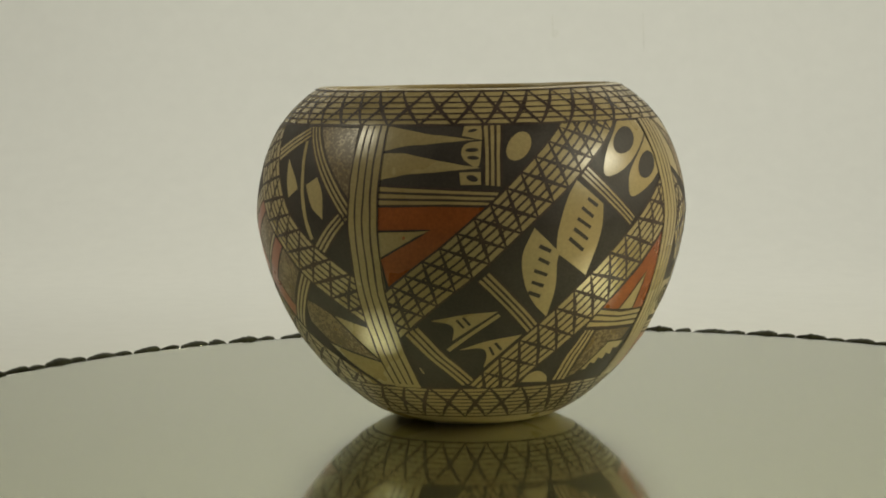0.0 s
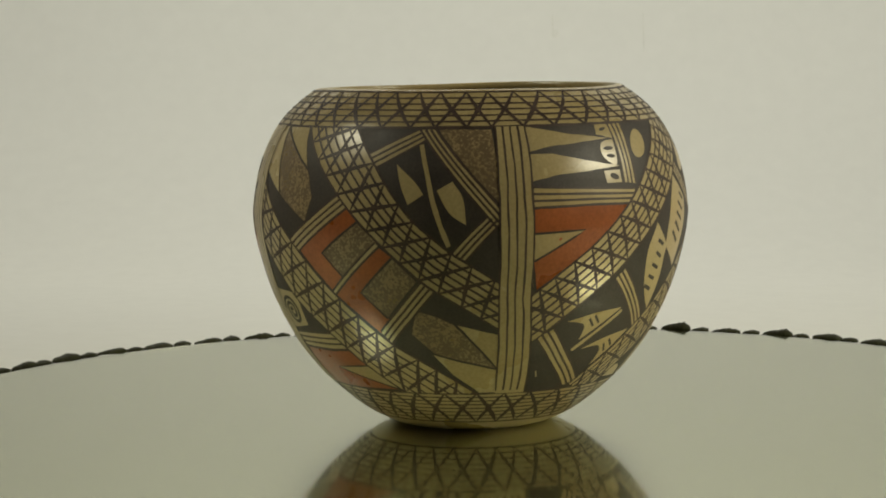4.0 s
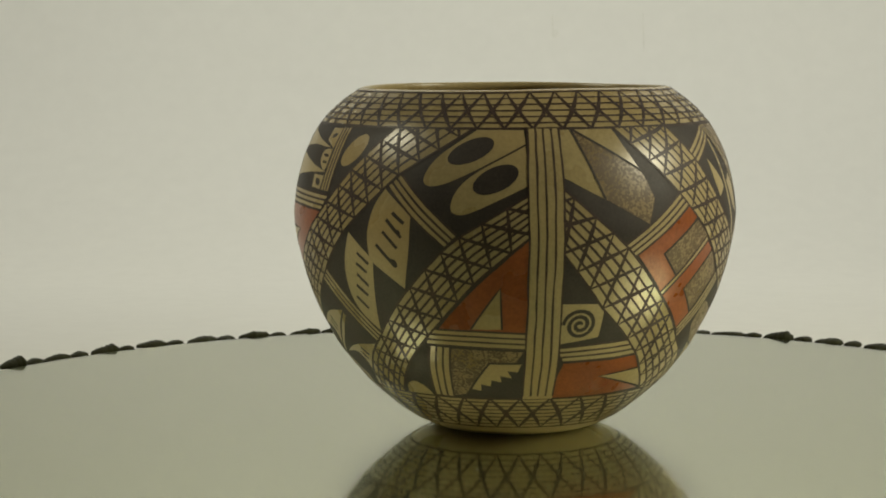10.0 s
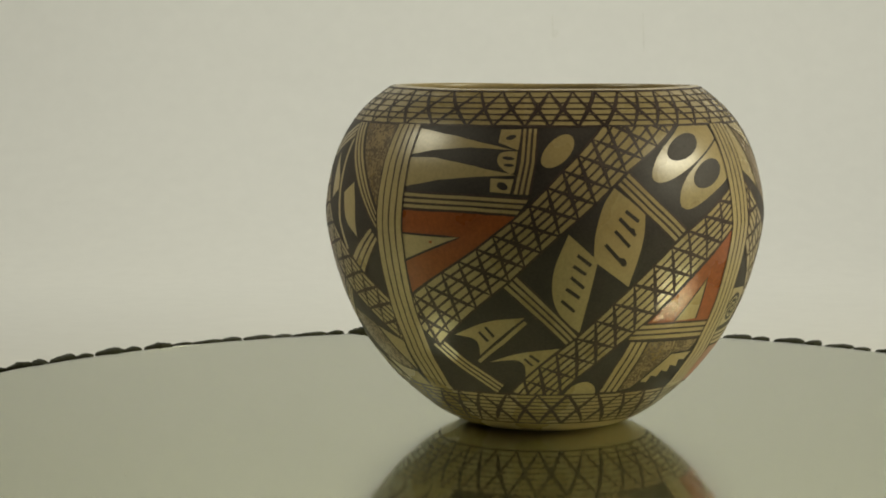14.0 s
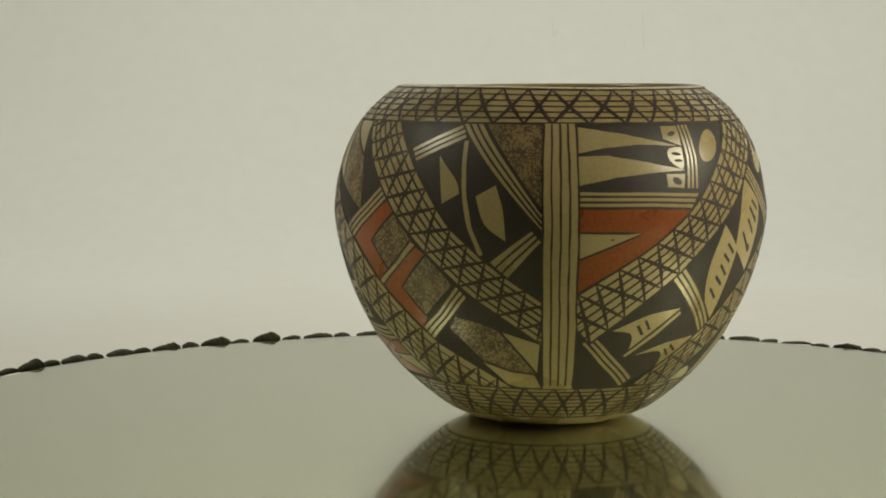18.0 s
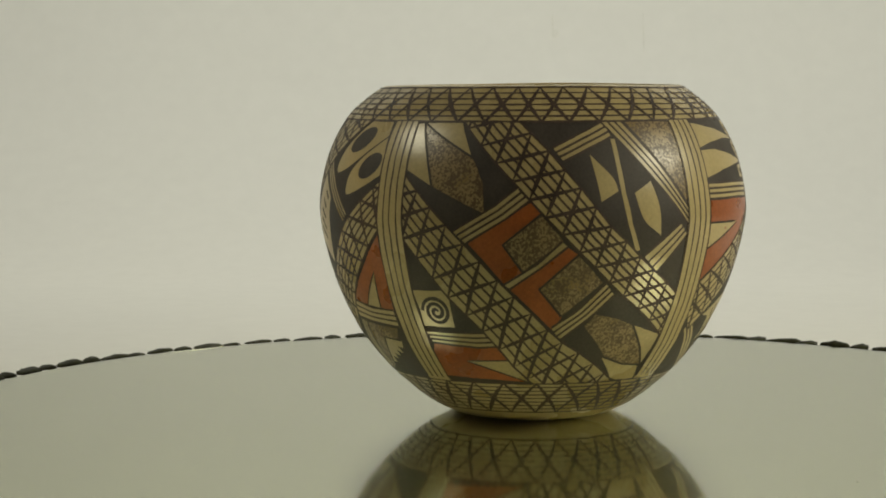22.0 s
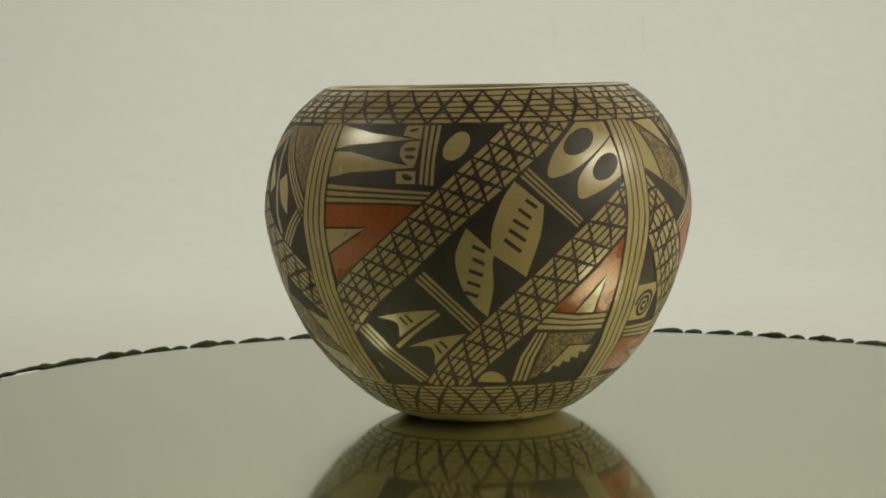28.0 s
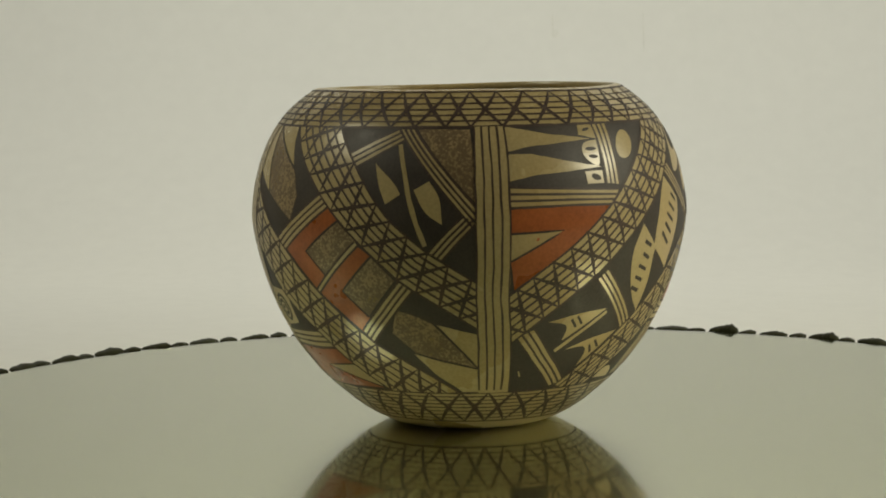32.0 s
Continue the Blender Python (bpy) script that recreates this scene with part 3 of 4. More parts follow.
def key_panel(p):
    p.patch("leaf_half", CLAY, 1, [(0.2, 137.4), (4.4, 137.5), (9.2, 123.5), (13.6, 109.2), (-0.4, 118.2)])
    p.curve("speckled_leaf", SMEARED, 1, [(4.8, 137.3)], [(18.1, 127.9), (27.8, 120.3)], [(32.3, 108.7), (29.6, 98.2), (13.8, 109.2)], [(9.4, 123.5)])
    p.patch("leaf_half", CLAY, 1, [(5.3, 137.5), (20.3, 137.8), (27.7, 120.7), (17.2, 128.8)])
    p.line("leaf_outline", BLACK, 3, [(4.4, 137.5), (9.2, 123.5), (13.8, 109.2)], 1)
    p.line("leaf_outline", BLACK, 3, [(4.7, 137.5), (17.2, 128.8), (28.4, 120.1)], 1)
    p.lattice("lattice_band", [(46.4, 137.9), (55.8, 124.8), (64.9, 109.2), (71.0, 99.9), (83, 86.6), (101.2, 71.8)], [(21.8, 137.2), (37, 118.6), (48.6, 103.9), (60.9, 88.6), (74.2, 72.6), (103, 50.3)], (45, 137.2), (66.1, 107), 4)
    p.lattice("lattice_band", [(-0, 113.7), (19.9, 91.2), (38.1, 67.7), (57.2, 46.5), (91, 22.9)], [(-0.3, 87.4), (15.5, 62.8), (34.6, 43), (43.4, 33.1), (54.2, 23.6)], (10.5, 103.6), (81.2, 27.2), 11)
    p.stripes("cross_stripes", [(20.9, 90.1), (33.3, 100.6), (43.5, 109.9)], [(25.3, 85.2), (37.5, 95.6), (48.3, 105.1)], 3)
    p.patch("red_key", RED, 1, [(26.1, 85.3), (48.5, 104.5), (51.9, 99.4), (36.4, 85.4), (44, 75), (38.8, 68)])
    p.patch("speckled_block", SMEARED, 1, [(36.8, 85.2), (51.9, 98.5), (59, 90.7), (44.2, 75.4)])
    p.patch("red_key", RED, 1, [(39.5, 67.3), (59.3, 88.6), (63.4, 84.5), (50.2, 68.9), (59.4, 57.5), (55, 50.7)])
    p.patch("speckled_block", SMEARED, 1, [(50.5, 68.7), (63.8, 83.7), (71.4, 74.1), (59.2, 58)])
    p.stripes("divider_stripe", [(38.2, 68.7), (48.5, 79.8), (58.2, 90.5)], [(39.5, 67.3), (49.8, 78.4), (59.5, 88.8)], 1)
    p.line("block_outline", BLACK, 3, [(51.9, 98.9), (36.6, 85.2), (44.2, 75)], 1)
    p.line("block_outline", BLACK, 3, [(63.6, 84), (50.3, 68.7), (59.2, 57.7)], 1)
    p.stripes("cross_stripes", [(54.8, 51.4), (64.3, 62.4), (72.7, 73.6)], [(58.5, 46.3), (68.4, 57.8), (77.2, 69.5)], 3)
    p.stripes("cross_stripes", [(53.4, 126.7), (62.1, 132), (72.2, 137.3)], [(57.4, 121.3), (65.4, 126.5), (74.5, 132.4)], 3)
    p.stripes("long_stripes", [(72.2, 137), (85.4, 116.8), (98.6, 96.4)], [(78, 136.9), (88.9, 120.8), (99.9, 104.4)], 3)
    p.patch("speckled_corner", SMEARED, 1, [(79.1, 136.9), (98, 136.7), (99.6, 120.2), (100.2, 105.8), (89, 121.7)])
    p.curve("petal", CLAY, 1, [(65.1, 123.2)], [(71.9, 115.7)], [(74.8, 110.6), (69.7, 106.4)], [(66.9, 114.7)])
    p.curve("petal", CLAY, 1, [(79.2, 112.3), (84.3, 115.9)], [(87.7, 108.9)], [(88.6, 98)], [(83.2, 103.1)])
    p.line("stem", CLAY, 1, [(73.3, 130.9), (75.9, 119), (77.7, 108.6), (80.2, 98.2), (82.9, 89.1)], 2.1)
    p.stripes("cross_stripes", [(83.8, 86.5), (89.2, 94), (95.6, 101.7)], [(88.3, 83.1), (93.4, 90.4), (99.5, 98.4)], 3)
    p.patch("speckled_leaf", SMEARED, 1, [(70.3, 61.2), (77.6, 58.6), (83.4, 55.2), (100.8, 34.8), (84.9, 38.9), (75.1, 42.1), (67.3, 50.7)])
    p.patch("leaf_half", CLAY, 1, [(84.8, 54.9), (101, 50.4), (101.5, 35.2)])
    p.patch("leaf_half", CLAY, 1, [(74.3, 41.6), (85.1, 38), (100, 34), (102.9, 22.9), (92.8, 23), (81.5, 32)])
    p.line("leaf_outline", BLACK, 3, [(83.9, 55.2), (101.1, 34.7), (84.9, 38.6), (74.2, 42.1)], 1)
    p.patch("spiral_block", CLAY, 1, [(0.3, 66), (16, 65.4), (15.6, 50.9), (0.3, 48.1), (0.2, 56.4)])
    p.spiral("spiral", BLACK, 2, [(7.5, 56.6), (13.6, 63.3)])
    p.stripes("level_stripes", [(0, 46.5), (23.8, 48.1), (42.8, 49.5)], [(3.6, 40.1), (26.7, 40.8), (47.8, 42.9)], 3)
    p.patch("red_field", RED, 1, [(3.8, 39.3), (26.5, 39.9), (48.2, 42.4), (54.9, 34.1), (62.3, 24.1), (33.9, 23.1), (-2.3, 22.1), (2.2, 32.9)])
    p.patch("inset_wedge", CLAY, 2, [(22.2, 32.3), (43, 34.7), (54.5, 23.6)])
    p.line("wedge_outline", BLACK, 3, [(43, 34.7), (21.5, 32.3), (54.5, 23.6)], 0.9)


def second_needle_panel(p):
    p.patch("needle", CLAY, 1, [(-1.6, 137.7), (13.7, 134.3), (30.5, 131.6), (17.6, 130.3), (7.7, 129.3), (-1.2, 127.3)])
    p.patch("needle", CLAY, 1, [(-1.3, 126.2), (7.5, 126.3), (18.9, 123), (31.8, 119.9), (19.8, 118.6), (9.2, 117.7), (-1.5, 115.2)])
    p.patch("notched_block", CLAY, 1, [(26.8, 137.5), (32.7, 137.7), (32.6, 131.5), (25.9, 133.2)])
    p.blob("notched_block", CLAY, 1, [(32.4, 131), (31.1, 120.8), (27.7, 122.1), (25.8, 125.3), (26.3, 128.9), (28.5, 130.5)])
    p.patch("notched_block", CLAY, 1, [(25.1, 118.2), (31.7, 118.3), (31.7, 113), (25.5, 113.1)])
    p.oval("dot", BLACK, 2, [(29.5, 135.4), (31.1, 135.8), (29.6, 134.8)])
    p.oval("dot", BLACK, 2, [(29.1, 127.4), (31.2, 127.5), (29.2, 126.6)])
    p.oval("dot", BLACK, 2, [(29.4, 124.2), (31.2, 124.1), (29.5, 123.4)])
    p.oval("dot", BLACK, 2, [(29, 115.7), (30.7, 115.4), (29.3, 114.3)])
    p.stripes("upright_stripes", [(32.9, 137.9), (33, 125.7), (32.6, 112.9)], [(39.5, 137.6), (38.2, 125.5), (37.8, 112.1)], 3)
    p.oval("oval_seed", CLAY, 1, [(44.4, 128.6), (48.2, 133.5), (42.2, 132)])
    p.stripes("level_stripes", [(-1.2, 112.9), (19, 111.5), (37.2, 110.1)], [(-0.2, 104.4), (19.3, 104.7), (33.8, 104)], 3)
    p.patch("red_field", RED, 1, [(0, 103.7), (17.4, 104.2), (34.9, 103.9), (19.5, 87.6), (1.4, 69.7), (-0.1, 81.5), (-0.1, 93.7)])
    p.patch("inset_wedge", CLAY, 2, [(-0.1, 93.5), (16.1, 94.4), (-0.2, 82.2)])
    p.line("wedge_outline", BLACK, 3, [(-0.1, 93.7), (16.3, 94.4), (-0.3, 82)], 0.9)
    p.lattice("lattice_band", [(1.4, 68.9), (19.5, 87.3), (35.7, 106.6), (46.4, 120.9), (60.6, 137.2)], [(6.1, 50.4), (30.9, 75.6), (45.4, 94.9), (67, 119.8), (85, 137.6)], (14.2, 79.3), (59.4, 136.5), 9)
    p.curve("wing", CLAY, 1, [(47.4, 94.5)], [(43.9, 82.8), (45.1, 70.5), (48.8, 61.6)], [(53.8, 55.4)], [(55.5, 68.2), (55.2, 78.6)], [(55.8, 83.4)])
    p.curve("wing", CLAY, 1, [(62.2, 113.7), (71, 103.1)], [(69.7, 90)], [(65.9, 72.8), (54.7, 83.5)], [(55.1, 93.7), (58.3, 105.9)])
    p.stripes("cross_stripes", [(63.9, 115), (72.4, 104), (81.4, 93)], [(67.2, 119.4), (75.4, 108.2), (83.9, 96.9)], 3)
    p.stripes("cross_stripes", [(30.2, 71.7), (38.7, 60.3), (47.5, 48.4)], [(34, 76.2), (42.3, 64.6), (51.2, 52.7)], 3)
    p.curve("eye_drop", CLAY, 1, [(86.9, 138)], [(77.4, 127.4), (73.5, 119.6), (73.1, 115.4), (75.9, 114.7), (83.8, 118.7)], [(99.2, 131.5), (98.7, 137.4)])
    p.curve("eye_drop", CLAY, 1, [(99.1, 130.6)], [(89, 121.6), (83.7, 114.9), (82.3, 108.6), (82.8, 105.6), (85.8, 105.8), (93.6, 110.1)], [(100, 114.7), (100.4, 121.2)])
    p.lattice("lattice_band", [(26.7, 24.6), (51.5, 52.4), (67.9, 73.4), (83.6, 94), (100.1, 112.1)], [(49.1, 26.6), (71.5, 51), (79.1, 62.5), (90, 76.6), (99.6, 89.9)], (45.1, 44.2), (97.4, 110.2), 9)
    p.patch("red_wedge", RED, 1, [(99.6, 88.3), (100.5, 69.6), (99.1, 54.4), (75.6, 56.7), (89.4, 73.7)])
    p.patch("inset_wedge", CLAY, 2, [(94.6, 71.4), (92.5, 55.2), (84.4, 55.5)])
    p.line("wedge_outline", BLACK, 3, [(92.5, 54.9), (94.6, 71.7), (84.4, 55.5)], 0.9)
    p.stripes("level_stripes", [(74.3, 57.1), (86.5, 54.4), (98.8, 54.5)], [(71.1, 48.7), (82.9, 47.6), (98.4, 46.8)], 3)
    p.stripes("leaning_stripes", [(70.9, 47.5), (66.1, 36.1), (64.6, 24.5)], [(76, 47.1), (73, 35.8), (72.1, 24.2)], 3)
    p.patch("speckled_corner", SPECKLE, 1, [(76.3, 46.8), (96.8, 45.8), (94.6, 40.7), (86, 40.9), (76.2, 26.4), (72.3, 24.8)])
    p.patch("stepped_cloud", CLAY, 2, [(86.1, 40.4), (96.4, 39.9), (94.9, 36.4), (91.7, 37), (92.7, 33.7), (88.9, 34.9), (89.1, 32), (85.7, 33), (85.1, 30.3), (81.9, 31.2), (81.4, 28.1), (78.3, 28.9), (76.4, 25.8)])
    p.line("cloud_outline", BLACK, 3, [(96, 40.2), (86, 40.7), (76.4, 25.8)], 1)
    p.curve("half_seed", CLAY, 1, [(49.6, 24.7)], [(51.9, 28.3), (55.7, 29.8), (60.4, 27.5)], [(62.6, 23.9)])
    p.curve("shell", CLAY, 1, [(14.1, 54.7)], [(26, 57.6)], [(37, 58.7), (21, 45.6)], [(21.8, 51), (20, 53.4)])
    p.line("shell_bar", CLAY, 1, [(19.1, 41.1), (29.8, 50.4), (37.4, 57.1)], 1.8)
    p.curve("shell", CLAY, 1, [(23.2, 41.3)], [(33.8, 45.4)], [(46, 47.8), (32.4, 32.6)], [(33.4, 39), (31.1, 42)])
    p.line("dash", BLACK, 2, [(25.2, 56.3), (27.5, 52.8)], 1.3)
    p.line("dash", BLACK, 2, [(23, 55.2), (25.4, 51.5)], 1.3)
    p.line("dash", BLACK, 2, [(36.4, 44.4), (38.8, 41.1)], 1.3)
    p.line("dash", BLACK, 2, [(34.3, 42.6), (36.1, 38.8)], 1.3)
    p.stripes("cross_stripes", [(3.4, 48.2), (11.4, 36.4), (22.8, 23.9)], [(9.7, 51.8), (17.5, 39.5), (29.7, 26.1)], 3)
    p.oval("blemish", RED, 4, [(8, 91.1), (8.5, 91.2), (8.1, 91.8)])
    p.line("dash", BLACK, 2, [(65.4, 105.8), (68.8, 102.3)], 1.6)
    p.line("dash", BLACK, 2, [(63.1, 102.1), (66.9, 97.9)], 1.6)
    p.line("dash", BLACK, 2, [(61.4, 97.6), (66, 93.4)], 1.6)
    p.line("dash", BLACK, 2, [(60.2, 93.4), (65.2, 88.4)], 1.6)
    p.line("dash", BLACK, 2, [(58.7, 89.4), (63.9, 83.8)], 1.6)
    p.line("dash", BLACK, 2, [(49.1, 86.7), (52.9, 84.2)], 1.6)
    p.line("dash", BLACK, 2, [(49.1, 81.3), (52.7, 78.8)], 1.6)
    p.line("dash", BLACK, 2, [(47.9, 76.2), (52.3, 73.9)], 1.6)
    p.line("dash", BLACK, 2, [(47.3, 71.3), (51.4, 69.2)], 1.6)
    p.line("dash", BLACK, 2, [(46.4, 66.8), (50.6, 64.7)], 1.6)
    p.line("nick", CLAY, 2, [(6.4, 32.6), (7.5, 29.7)], 0.6)
    p.oval("pupil", BLACK, 2, [(93.9, 118.3), (98.5, 123.4), (91, 121.1)])
    p.oval("pupil", BLACK, 2, [(85.8, 129.3), (91.7, 133.9), (83.5, 132.7)])


def second_key_panel(p):
    p.patch("leaf_half", CLAY, 1, [(-0, 136.8), (3.2, 137.1), (7.6, 123.2), (10.4, 110.7), (0.4, 117.1)])
    p.curve("speckled_leaf", SPECKLE, 1, [(3.6, 136.9)], [(15.7, 128.6), (23.9, 123)], [(28.4, 112.1), (29, 99.4), (10.6, 110.7)], [(7.8, 123.3)])
    p.patch("leaf_half", CLAY, 1, [(4, 137.2), (18.6, 137.5), (23.9, 123.3), (14.9, 129.3)])
    p.line("leaf_outline", BLACK, 3, [(3.2, 137.1), (7.6, 123.2), (10.6, 110.7)], 1)
    p.line("leaf_outline", BLACK, 3, [(3.5, 137.1), (14.9, 129.3), (24.7, 122.6)], 1)
    p.lattice("lattice_band", [(40.8, 137.0), (49.3, 126.9), (60.6, 109.5), (69.6, 94.2), (84, 77.0), (100.4, 62.7)], [(19.9, 136.9), (39.8, 110.8), (47.7, 99.2), (59.0, 83.8), (74.6, 64.9), (99.4, 43.8)], (44.2, 133.2), (86.6, 72.2), 8)
    p.lattice("lattice_band", [(-0.7, 116.1), (17.4, 92.8), (34.9, 67.5), (53.5, 44.5), (90.1, 19.1)], [(-0.1, 87), (14, 62.8), (29.8, 41.7), (34.8, 32.5), (44.5, 22.3)], (10.2, 100.7), (69.2, 29.5), 10)
    p.stripes("cross_stripes", [(18.4, 91.6), (32.1, 102.3), (39.8, 110.5)], [(22.7, 86.5), (35.8, 96.9), (43.8, 104.9)], 3)
    p.patch("red_key", RED, 1, [(23.6, 86.5), (44.1, 104.1), (47.4, 99.6), (34.8, 86.3), (41.1, 74.2), (35.6, 68)])
    p.patch("speckled_block", SPECKLE, 1, [(35.1, 86.1), (47.3, 98.7), (54.5, 87.7), (41.4, 74.6)])
    p.patch("red_key", RED, 1, [(36.8, 66.8), (56, 84.9), (59.3, 81.9), (46.5, 67), (55.1, 54.2), (51.6, 48.7)])
    p.patch("speckled_block", SPECKLE, 1, [(46.9, 66.7), (59.7, 81.2), (68.7, 69.2), (54.9, 54.6)])
    p.stripes("divider_stripe", [(34.9, 68.8), (46.2, 77.8), (54, 87.4)], [(36.8, 66.8), (47.3, 76.1), (56, 85.2)], 1)
    p.line("block_outline", BLACK, 3, [(47.3, 99.2), (34.9, 86.1), (41.3, 74.2)], 1)
    p.line("block_outline", BLACK, 3, [(59.5, 81.4), (46.7, 66.7), (54.9, 54.4)], 1)
    p.stripes("cross_stripes", [(51.4, 49.4), (60.8, 57.1), (69.9, 68.9)], [(55.1, 43.7), (65.3, 53.5), (73.5, 63.6)], 3)
    p.stripes("cross_stripes", [(51.5, 127), (60.7, 132.4), (70.5, 137.7)], [(54.9, 121.2), (63.5, 126.3), (72.8, 131.3)], 3)
    p.stripes("long_stripes", [(70, 137.5), (86.3, 113.5), (100, 93)], [(78.3, 137.6), (90.2, 118.6), (100, 100.8)], 3)
    p.patch("speckled_corner", SPECKLE, 1, [(79.7, 137.6), (100.6, 137.3), (100.5, 119.7), (100.3, 102.6), (90.4, 119.7)])
    p.curve("petal", CLAY, 1, [(63.9, 124.1)], [(71.1, 114.4)], [(72.9, 108.5), (66.9, 104.1)], [(65.6, 113.7)])
    p.curve("petal", CLAY, 1, [(78.6, 107.5), (85.1, 112.3)], [(87.7, 101.9)], [(88.6, 88.9)], [(81.8, 95.9)])
    p.line("stem", CLAY, 1, [(73.1, 130.4), (73.6, 120.5), (74.7, 107.4), (76.8, 94.2), (80.2, 82.7)], 2.1)
    p.stripes("cross_stripes", [(82.9, 80.1), (89.5, 86.9), (96.6, 93.8)], [(89, 73), (94.7, 81.1), (100.7, 88.6)], 3)
    p.patch("speckled_leaf", SPECKLE, 1, [(67.6, 55), (75.9, 52.9), (83.5, 49.5), (96.8, 29.7), (86.2, 31.1), (75.6, 34.8), (63.9, 49.7)])
    p.patch("leaf_half", CLAY, 1, [(85, 48.9), (99, 43.8), (97.4, 30.2)])
    p.patch("leaf_half", CLAY, 1, [(74.5, 34.5), (86.3, 30.3), (96.1, 29.1), (98.9, 21.6), (88.8, 20.8), (83.3, 24.2)])
    p.line("leaf_outline", BLACK, 3, [(84, 49.4), (97.1, 29.7), (86.2, 30.8), (74.4, 35.2)], 1)
    p.patch("spiral_block", CLAY, 1, [(0.1, 64.8), (14.4, 65.4), (14.5, 48.7), (1.2, 48.7), (1.4, 56.3)])
    p.spiral("spiral", BLACK, 2, [(8.3, 55.6), (14.0, 62.2)])
    p.stripes("level_stripes", [(0.7, 46.4), (22.4, 46.3), (39.3, 48)], [(3, 41.1), (22.7, 39.8), (42.5, 41.5)], 3)
    p.patch("red_field", RED, 1, [(3, 40.5), (22.2, 39.2), (42.8, 41), (48.3, 31.8), (56.4, 20.6), (23.6, 24.4), (-5.9, 25.1), (0.2, 34.9)])
    p.patch("inset_wedge", CLAY, 2, [(16, 33.2), (34.9, 34), (44.9, 22.3)])
    p.line("wedge_outline", BLACK, 3, [(34.9, 34), (15.5, 33.2), (44.9, 22.3)], 0.9)


# where the zigzags turn, in degrees round the jar
UPPER_TURNS = [5.4, 14, 21.3, 28.8, 36.3, 44.2, 52.5, 60.6, 69, 77.3, 86, 93.5, 102.2, 109.4, 118.2, 125.2, 134.2, 143.5, 153.5, 162.2, 170.2, 178.5,
               187.5, 196.4, 204.4, 213.3, 221, 229.2, 237.8, 246, 254.8, 262.3, 270.3, 279.2, 288.2, 297, 305, 315.5, 326.3, 334.1, 343, 349.9, 357.8]
LOWER_TURNS = [-2.2, 9.1, 20, 29.9, 41, 52.2, 64, 75, 86.3, 97, 108, 120.2, 130.5, 140.5, 152.9, 163.7, 176, 187.6, 197.8, 205.4, 214.8,
               224.6, 236.4, 248.4, 261.2, 272.1, 285, 295.2, 306.5, 315, 324, 335, 346.3]


def border(jar, name, low, high, turns, strips, label):
    """A ring of level lines crossed by two zigzags."""
    ring = laid_on(name, [[(a, low), (a + 20, low), (a + 20, high), (a, high)] for a in range(0, 360, 20)], CLAY, jar, 0, label)
    for k in range(strips + 1):
        h = low + (high - low) * k / strips
        laid_on("border_line", brush([(a, h) for a in range(0, 361, 6)], 0.9 if 0 < k < strips else 1.2, 0.25), BROWN, ring, 2)
    for phase in (0, 1):
        pts = [(a, (low, high)[(k + phase) % 2]) for k, a in enumerate(turns + [turns[0] + 360])]
        laid_on("border_zigzag", brush(pts, 1.8 - 0.25 * phase), BROWN, ring, 2.4 + 0.3 * phase)
    return ring


def upright_band(jar, start, width, lean):
    """A tan band with five dark lines, which spreads and leans a little towards the foot; lean: how far its two edges stray there, in degrees."""
    def edge(f, h):
        low = min(1.0, max(0.0, (66.0 - h) / 42.0))
        return start + width * f + low * (lean[0] + f * (lean[1] - lean[0]))

    levels = [LOW, 30, 38, 46, 54, 62, 70, 90, 114, HIGH]
    quads = [[(edge(0, p), p), (edge(1, p), p), (edge(1, q), q), (edge(0, q), q)] for p, q in zip(levels, levels[1:])]
    band = laid_on("upright_band", quads, CLAY, jar, 4.2, "upright tan band with fine dark lines")
    for k in range(5):
        line = brush([(edge(k / 4, h) + HAND.uniform(-0.13, 0.13), h) for h in range(24, 138, 7)] + [(edge(k / 4, HIGH), HIGH)], 0.85, 0.25)
        laid_on("painted_line", line, BROWN, band, 4.7)
    return band


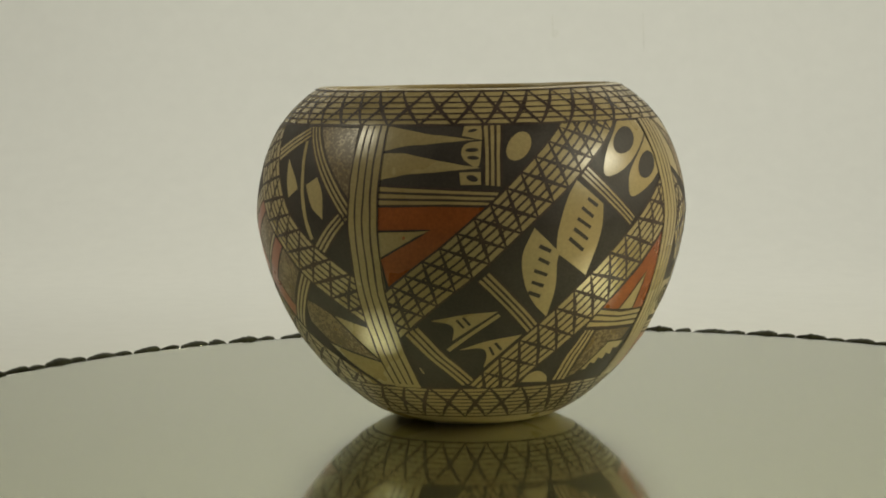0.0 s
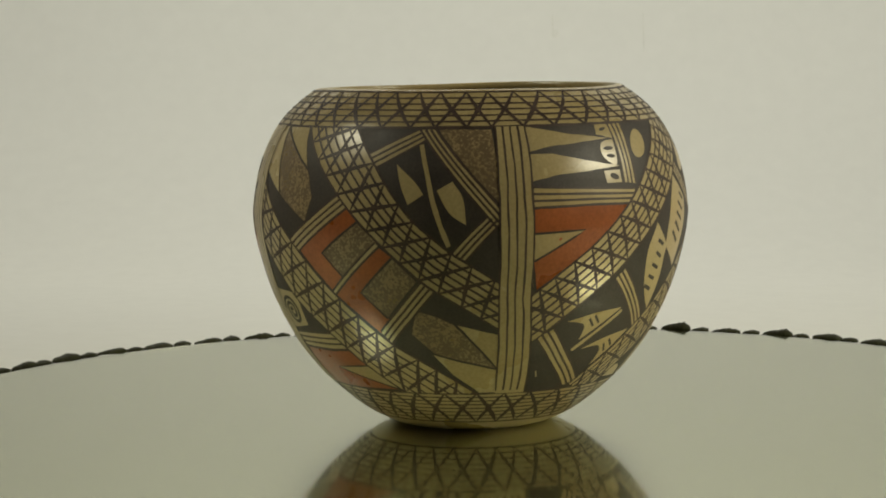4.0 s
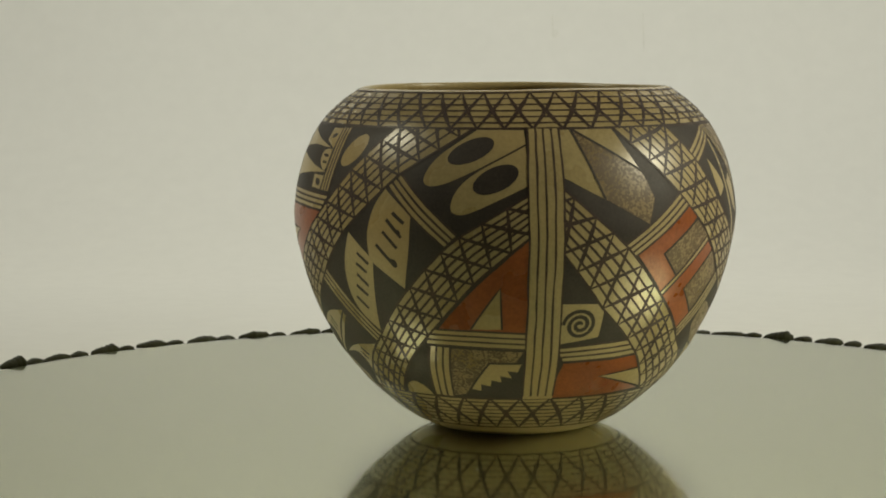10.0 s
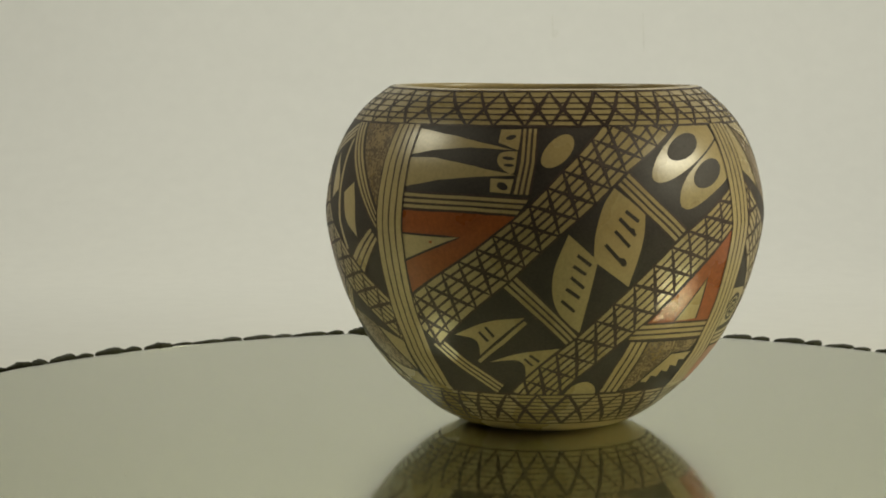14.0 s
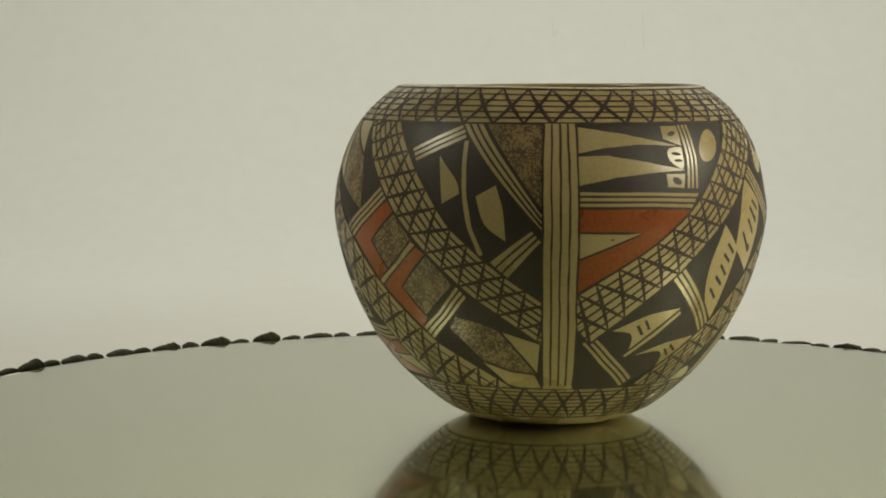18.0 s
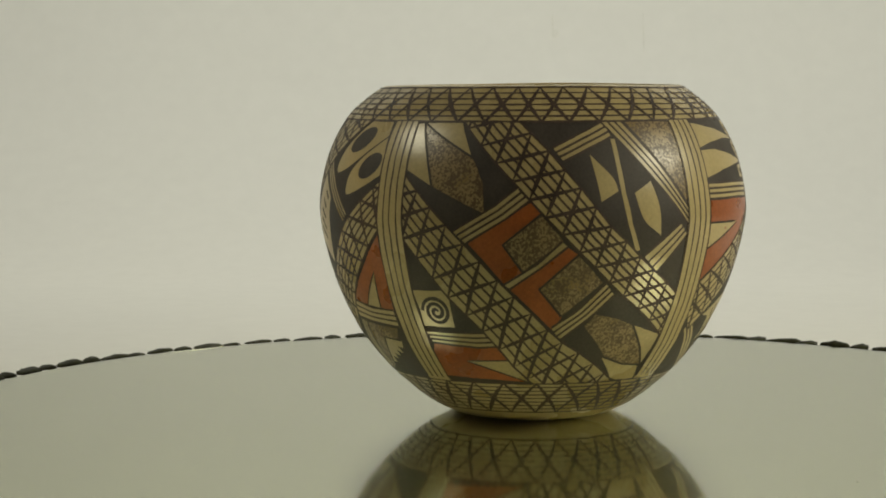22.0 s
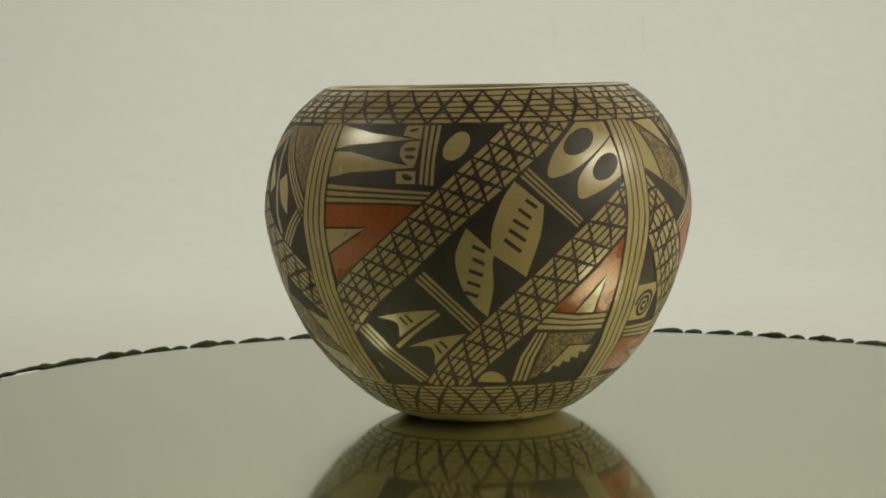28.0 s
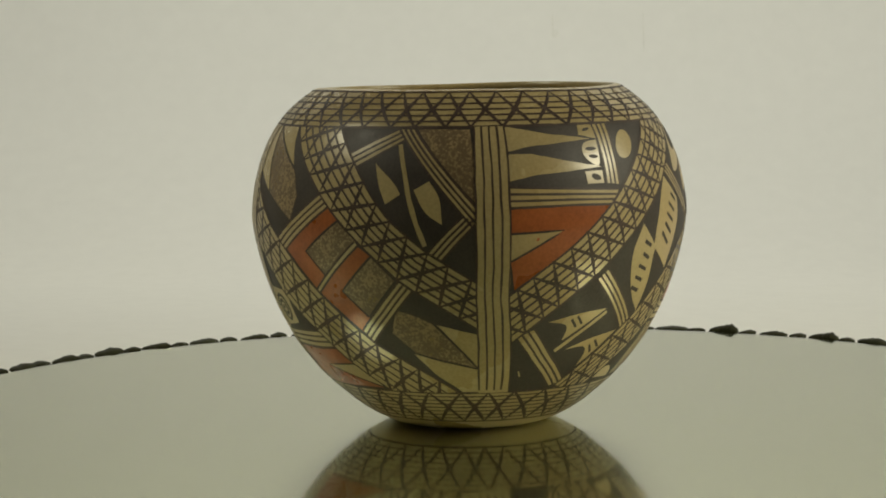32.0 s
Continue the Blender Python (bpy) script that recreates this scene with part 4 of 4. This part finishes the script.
def painted_jar():
    jar = tagged(new("painted_jar"), "burnished clay jar with black and red geometric painting on a mirror", "jar")
    ring = [(0.7, 0.0)] + OUTER + [(p.x, p.y) for p in spline(INSIDE, 3)]
    bm = bmesh.new()
    rows = []
    for h, r in ring[1:]:
        rows.append([bm.verts.new((r / 1000 * s, r / 1000 * c, (h + lip_wave(k * STEP, h)) / 1000)) for k, (s, c) in enumerate(COL[:COLUMNS])])
    for a, b in zip(rows, rows[1:]):
        for k in range(COLUMNS):
            j = (k + 1) % COLUMNS
            bm.faces.new((a[k], a[j], b[j], b[k]))
    bm.faces.new(rows[0][::-1])
    bm.faces.new(rows[-1])
    part("body", bm, CLAY, jar, "burnished tan clay wall with a rounded open mouth")
    border(jar, "upper_border", 137.8, 152.0, UPPER_TURNS, 6, "ring of fine black lines crossed by zigzags below the mouth")
    border(jar, "lower_border", 6.8, 22.4, LOWER_TURNS, 8, "ring of fine black lines crossed by zigzags above the foot")
    for start, width, lean in ((-57.3, 8.8, (-0.5, 1.5)), (42.5, 8.5, (-0.6, 1.7)), (126.0, 8.3, (0.9, 3.4)), (216.7, 8.5, (-0.3, 1.4))):
        upright_band(jar, start, width, lean)
    for name, make, start, width, label in (
            ("needle_panel", needle_panel, -48.5, 91.0, "black field with tan needles, drops, paired wings and lattice bands"),
            ("key_panel", key_panel, 51.0, 75.4, "black field with red key shapes, spattered leaves and lattice bands"),
            ("needle_panel", second_needle_panel, 134.5, 82.0, "black field with tan needles, drops, paired wings and lattice bands"),
            ("key_panel", second_key_panel, 225.2, 77.3, "black field with red key shapes, spattered leaves and lattice bands")):
        make(Panel(jar, name, start, width, label))
    return jar


mirror = round_mirror()
jar = painted_jar()

# ---------------------------------------------------------------- the turning
LEAN_X, LEAN_Y = 0.2746, 0.5109
MIRROR_AT = pose(-0.0062, -0.0125, 0, 0.368, 0.214, 0)
# the jar's foot lies on the leaning mirror
JAR_AT = pose(0.01276, -0.01269, 0.0001, LEAN_X, LEAN_Y, 0)
TURN = [(0, -156.82), (0.5, -156.36), (1, -151.13), (1.5, -146.41), (2, -142.62), (2.5, -137.14), (3, -128.74), (3.5, -123.56),
        (5.5, -98.55), (6, -94.26), (6.5, -86.80), (7, -79.06), (7.5, -73.21), (8, -64.83), (8.5, -57.31), (9, -51.72),
        (9.5, -45.51), (10, -39.14), (10.5, -33.45), (11, -24.91), (11.5, -18.96), (12, -13.34), (12.5, -5.89), (13, 0)]
TURN += [(13.5, 5.76), (14, 10.61), (14.5, 13.79), (16.5, 34.89), (17, 41.09), (17.5, 48.1), (18, 54.5), (18.5, 59.32),
        (19, 66.86), (19.5, 72.25), (20, 78.53), (20.5, 82.11), (21, 88.92), (21.5, 95.13), (22, 99.88), (22.5, 107.95),
        (23, 113.4), (23.5, 122.35)]
TURN += [(24, 130.19), (24.5, 135.95), (25, 141.42), (25.5, 146.79), (27.5, 177.01), (28, 184.59), (28.5, 189.65), (29, 196.95),
        (29.5, 202.81), (30, 211.56), (30.5, 219.07), (31, 225.66), (31.5, 230.04), (32, 236.8)]


def motions():
    for thing, at in ((mirror, MIRROR_AT), (jar, JAR_AT)):
        walk(thing, [(t, pose(0, 0, 0, 0, 0, a) @ at) for t, a in TURN])


motions()
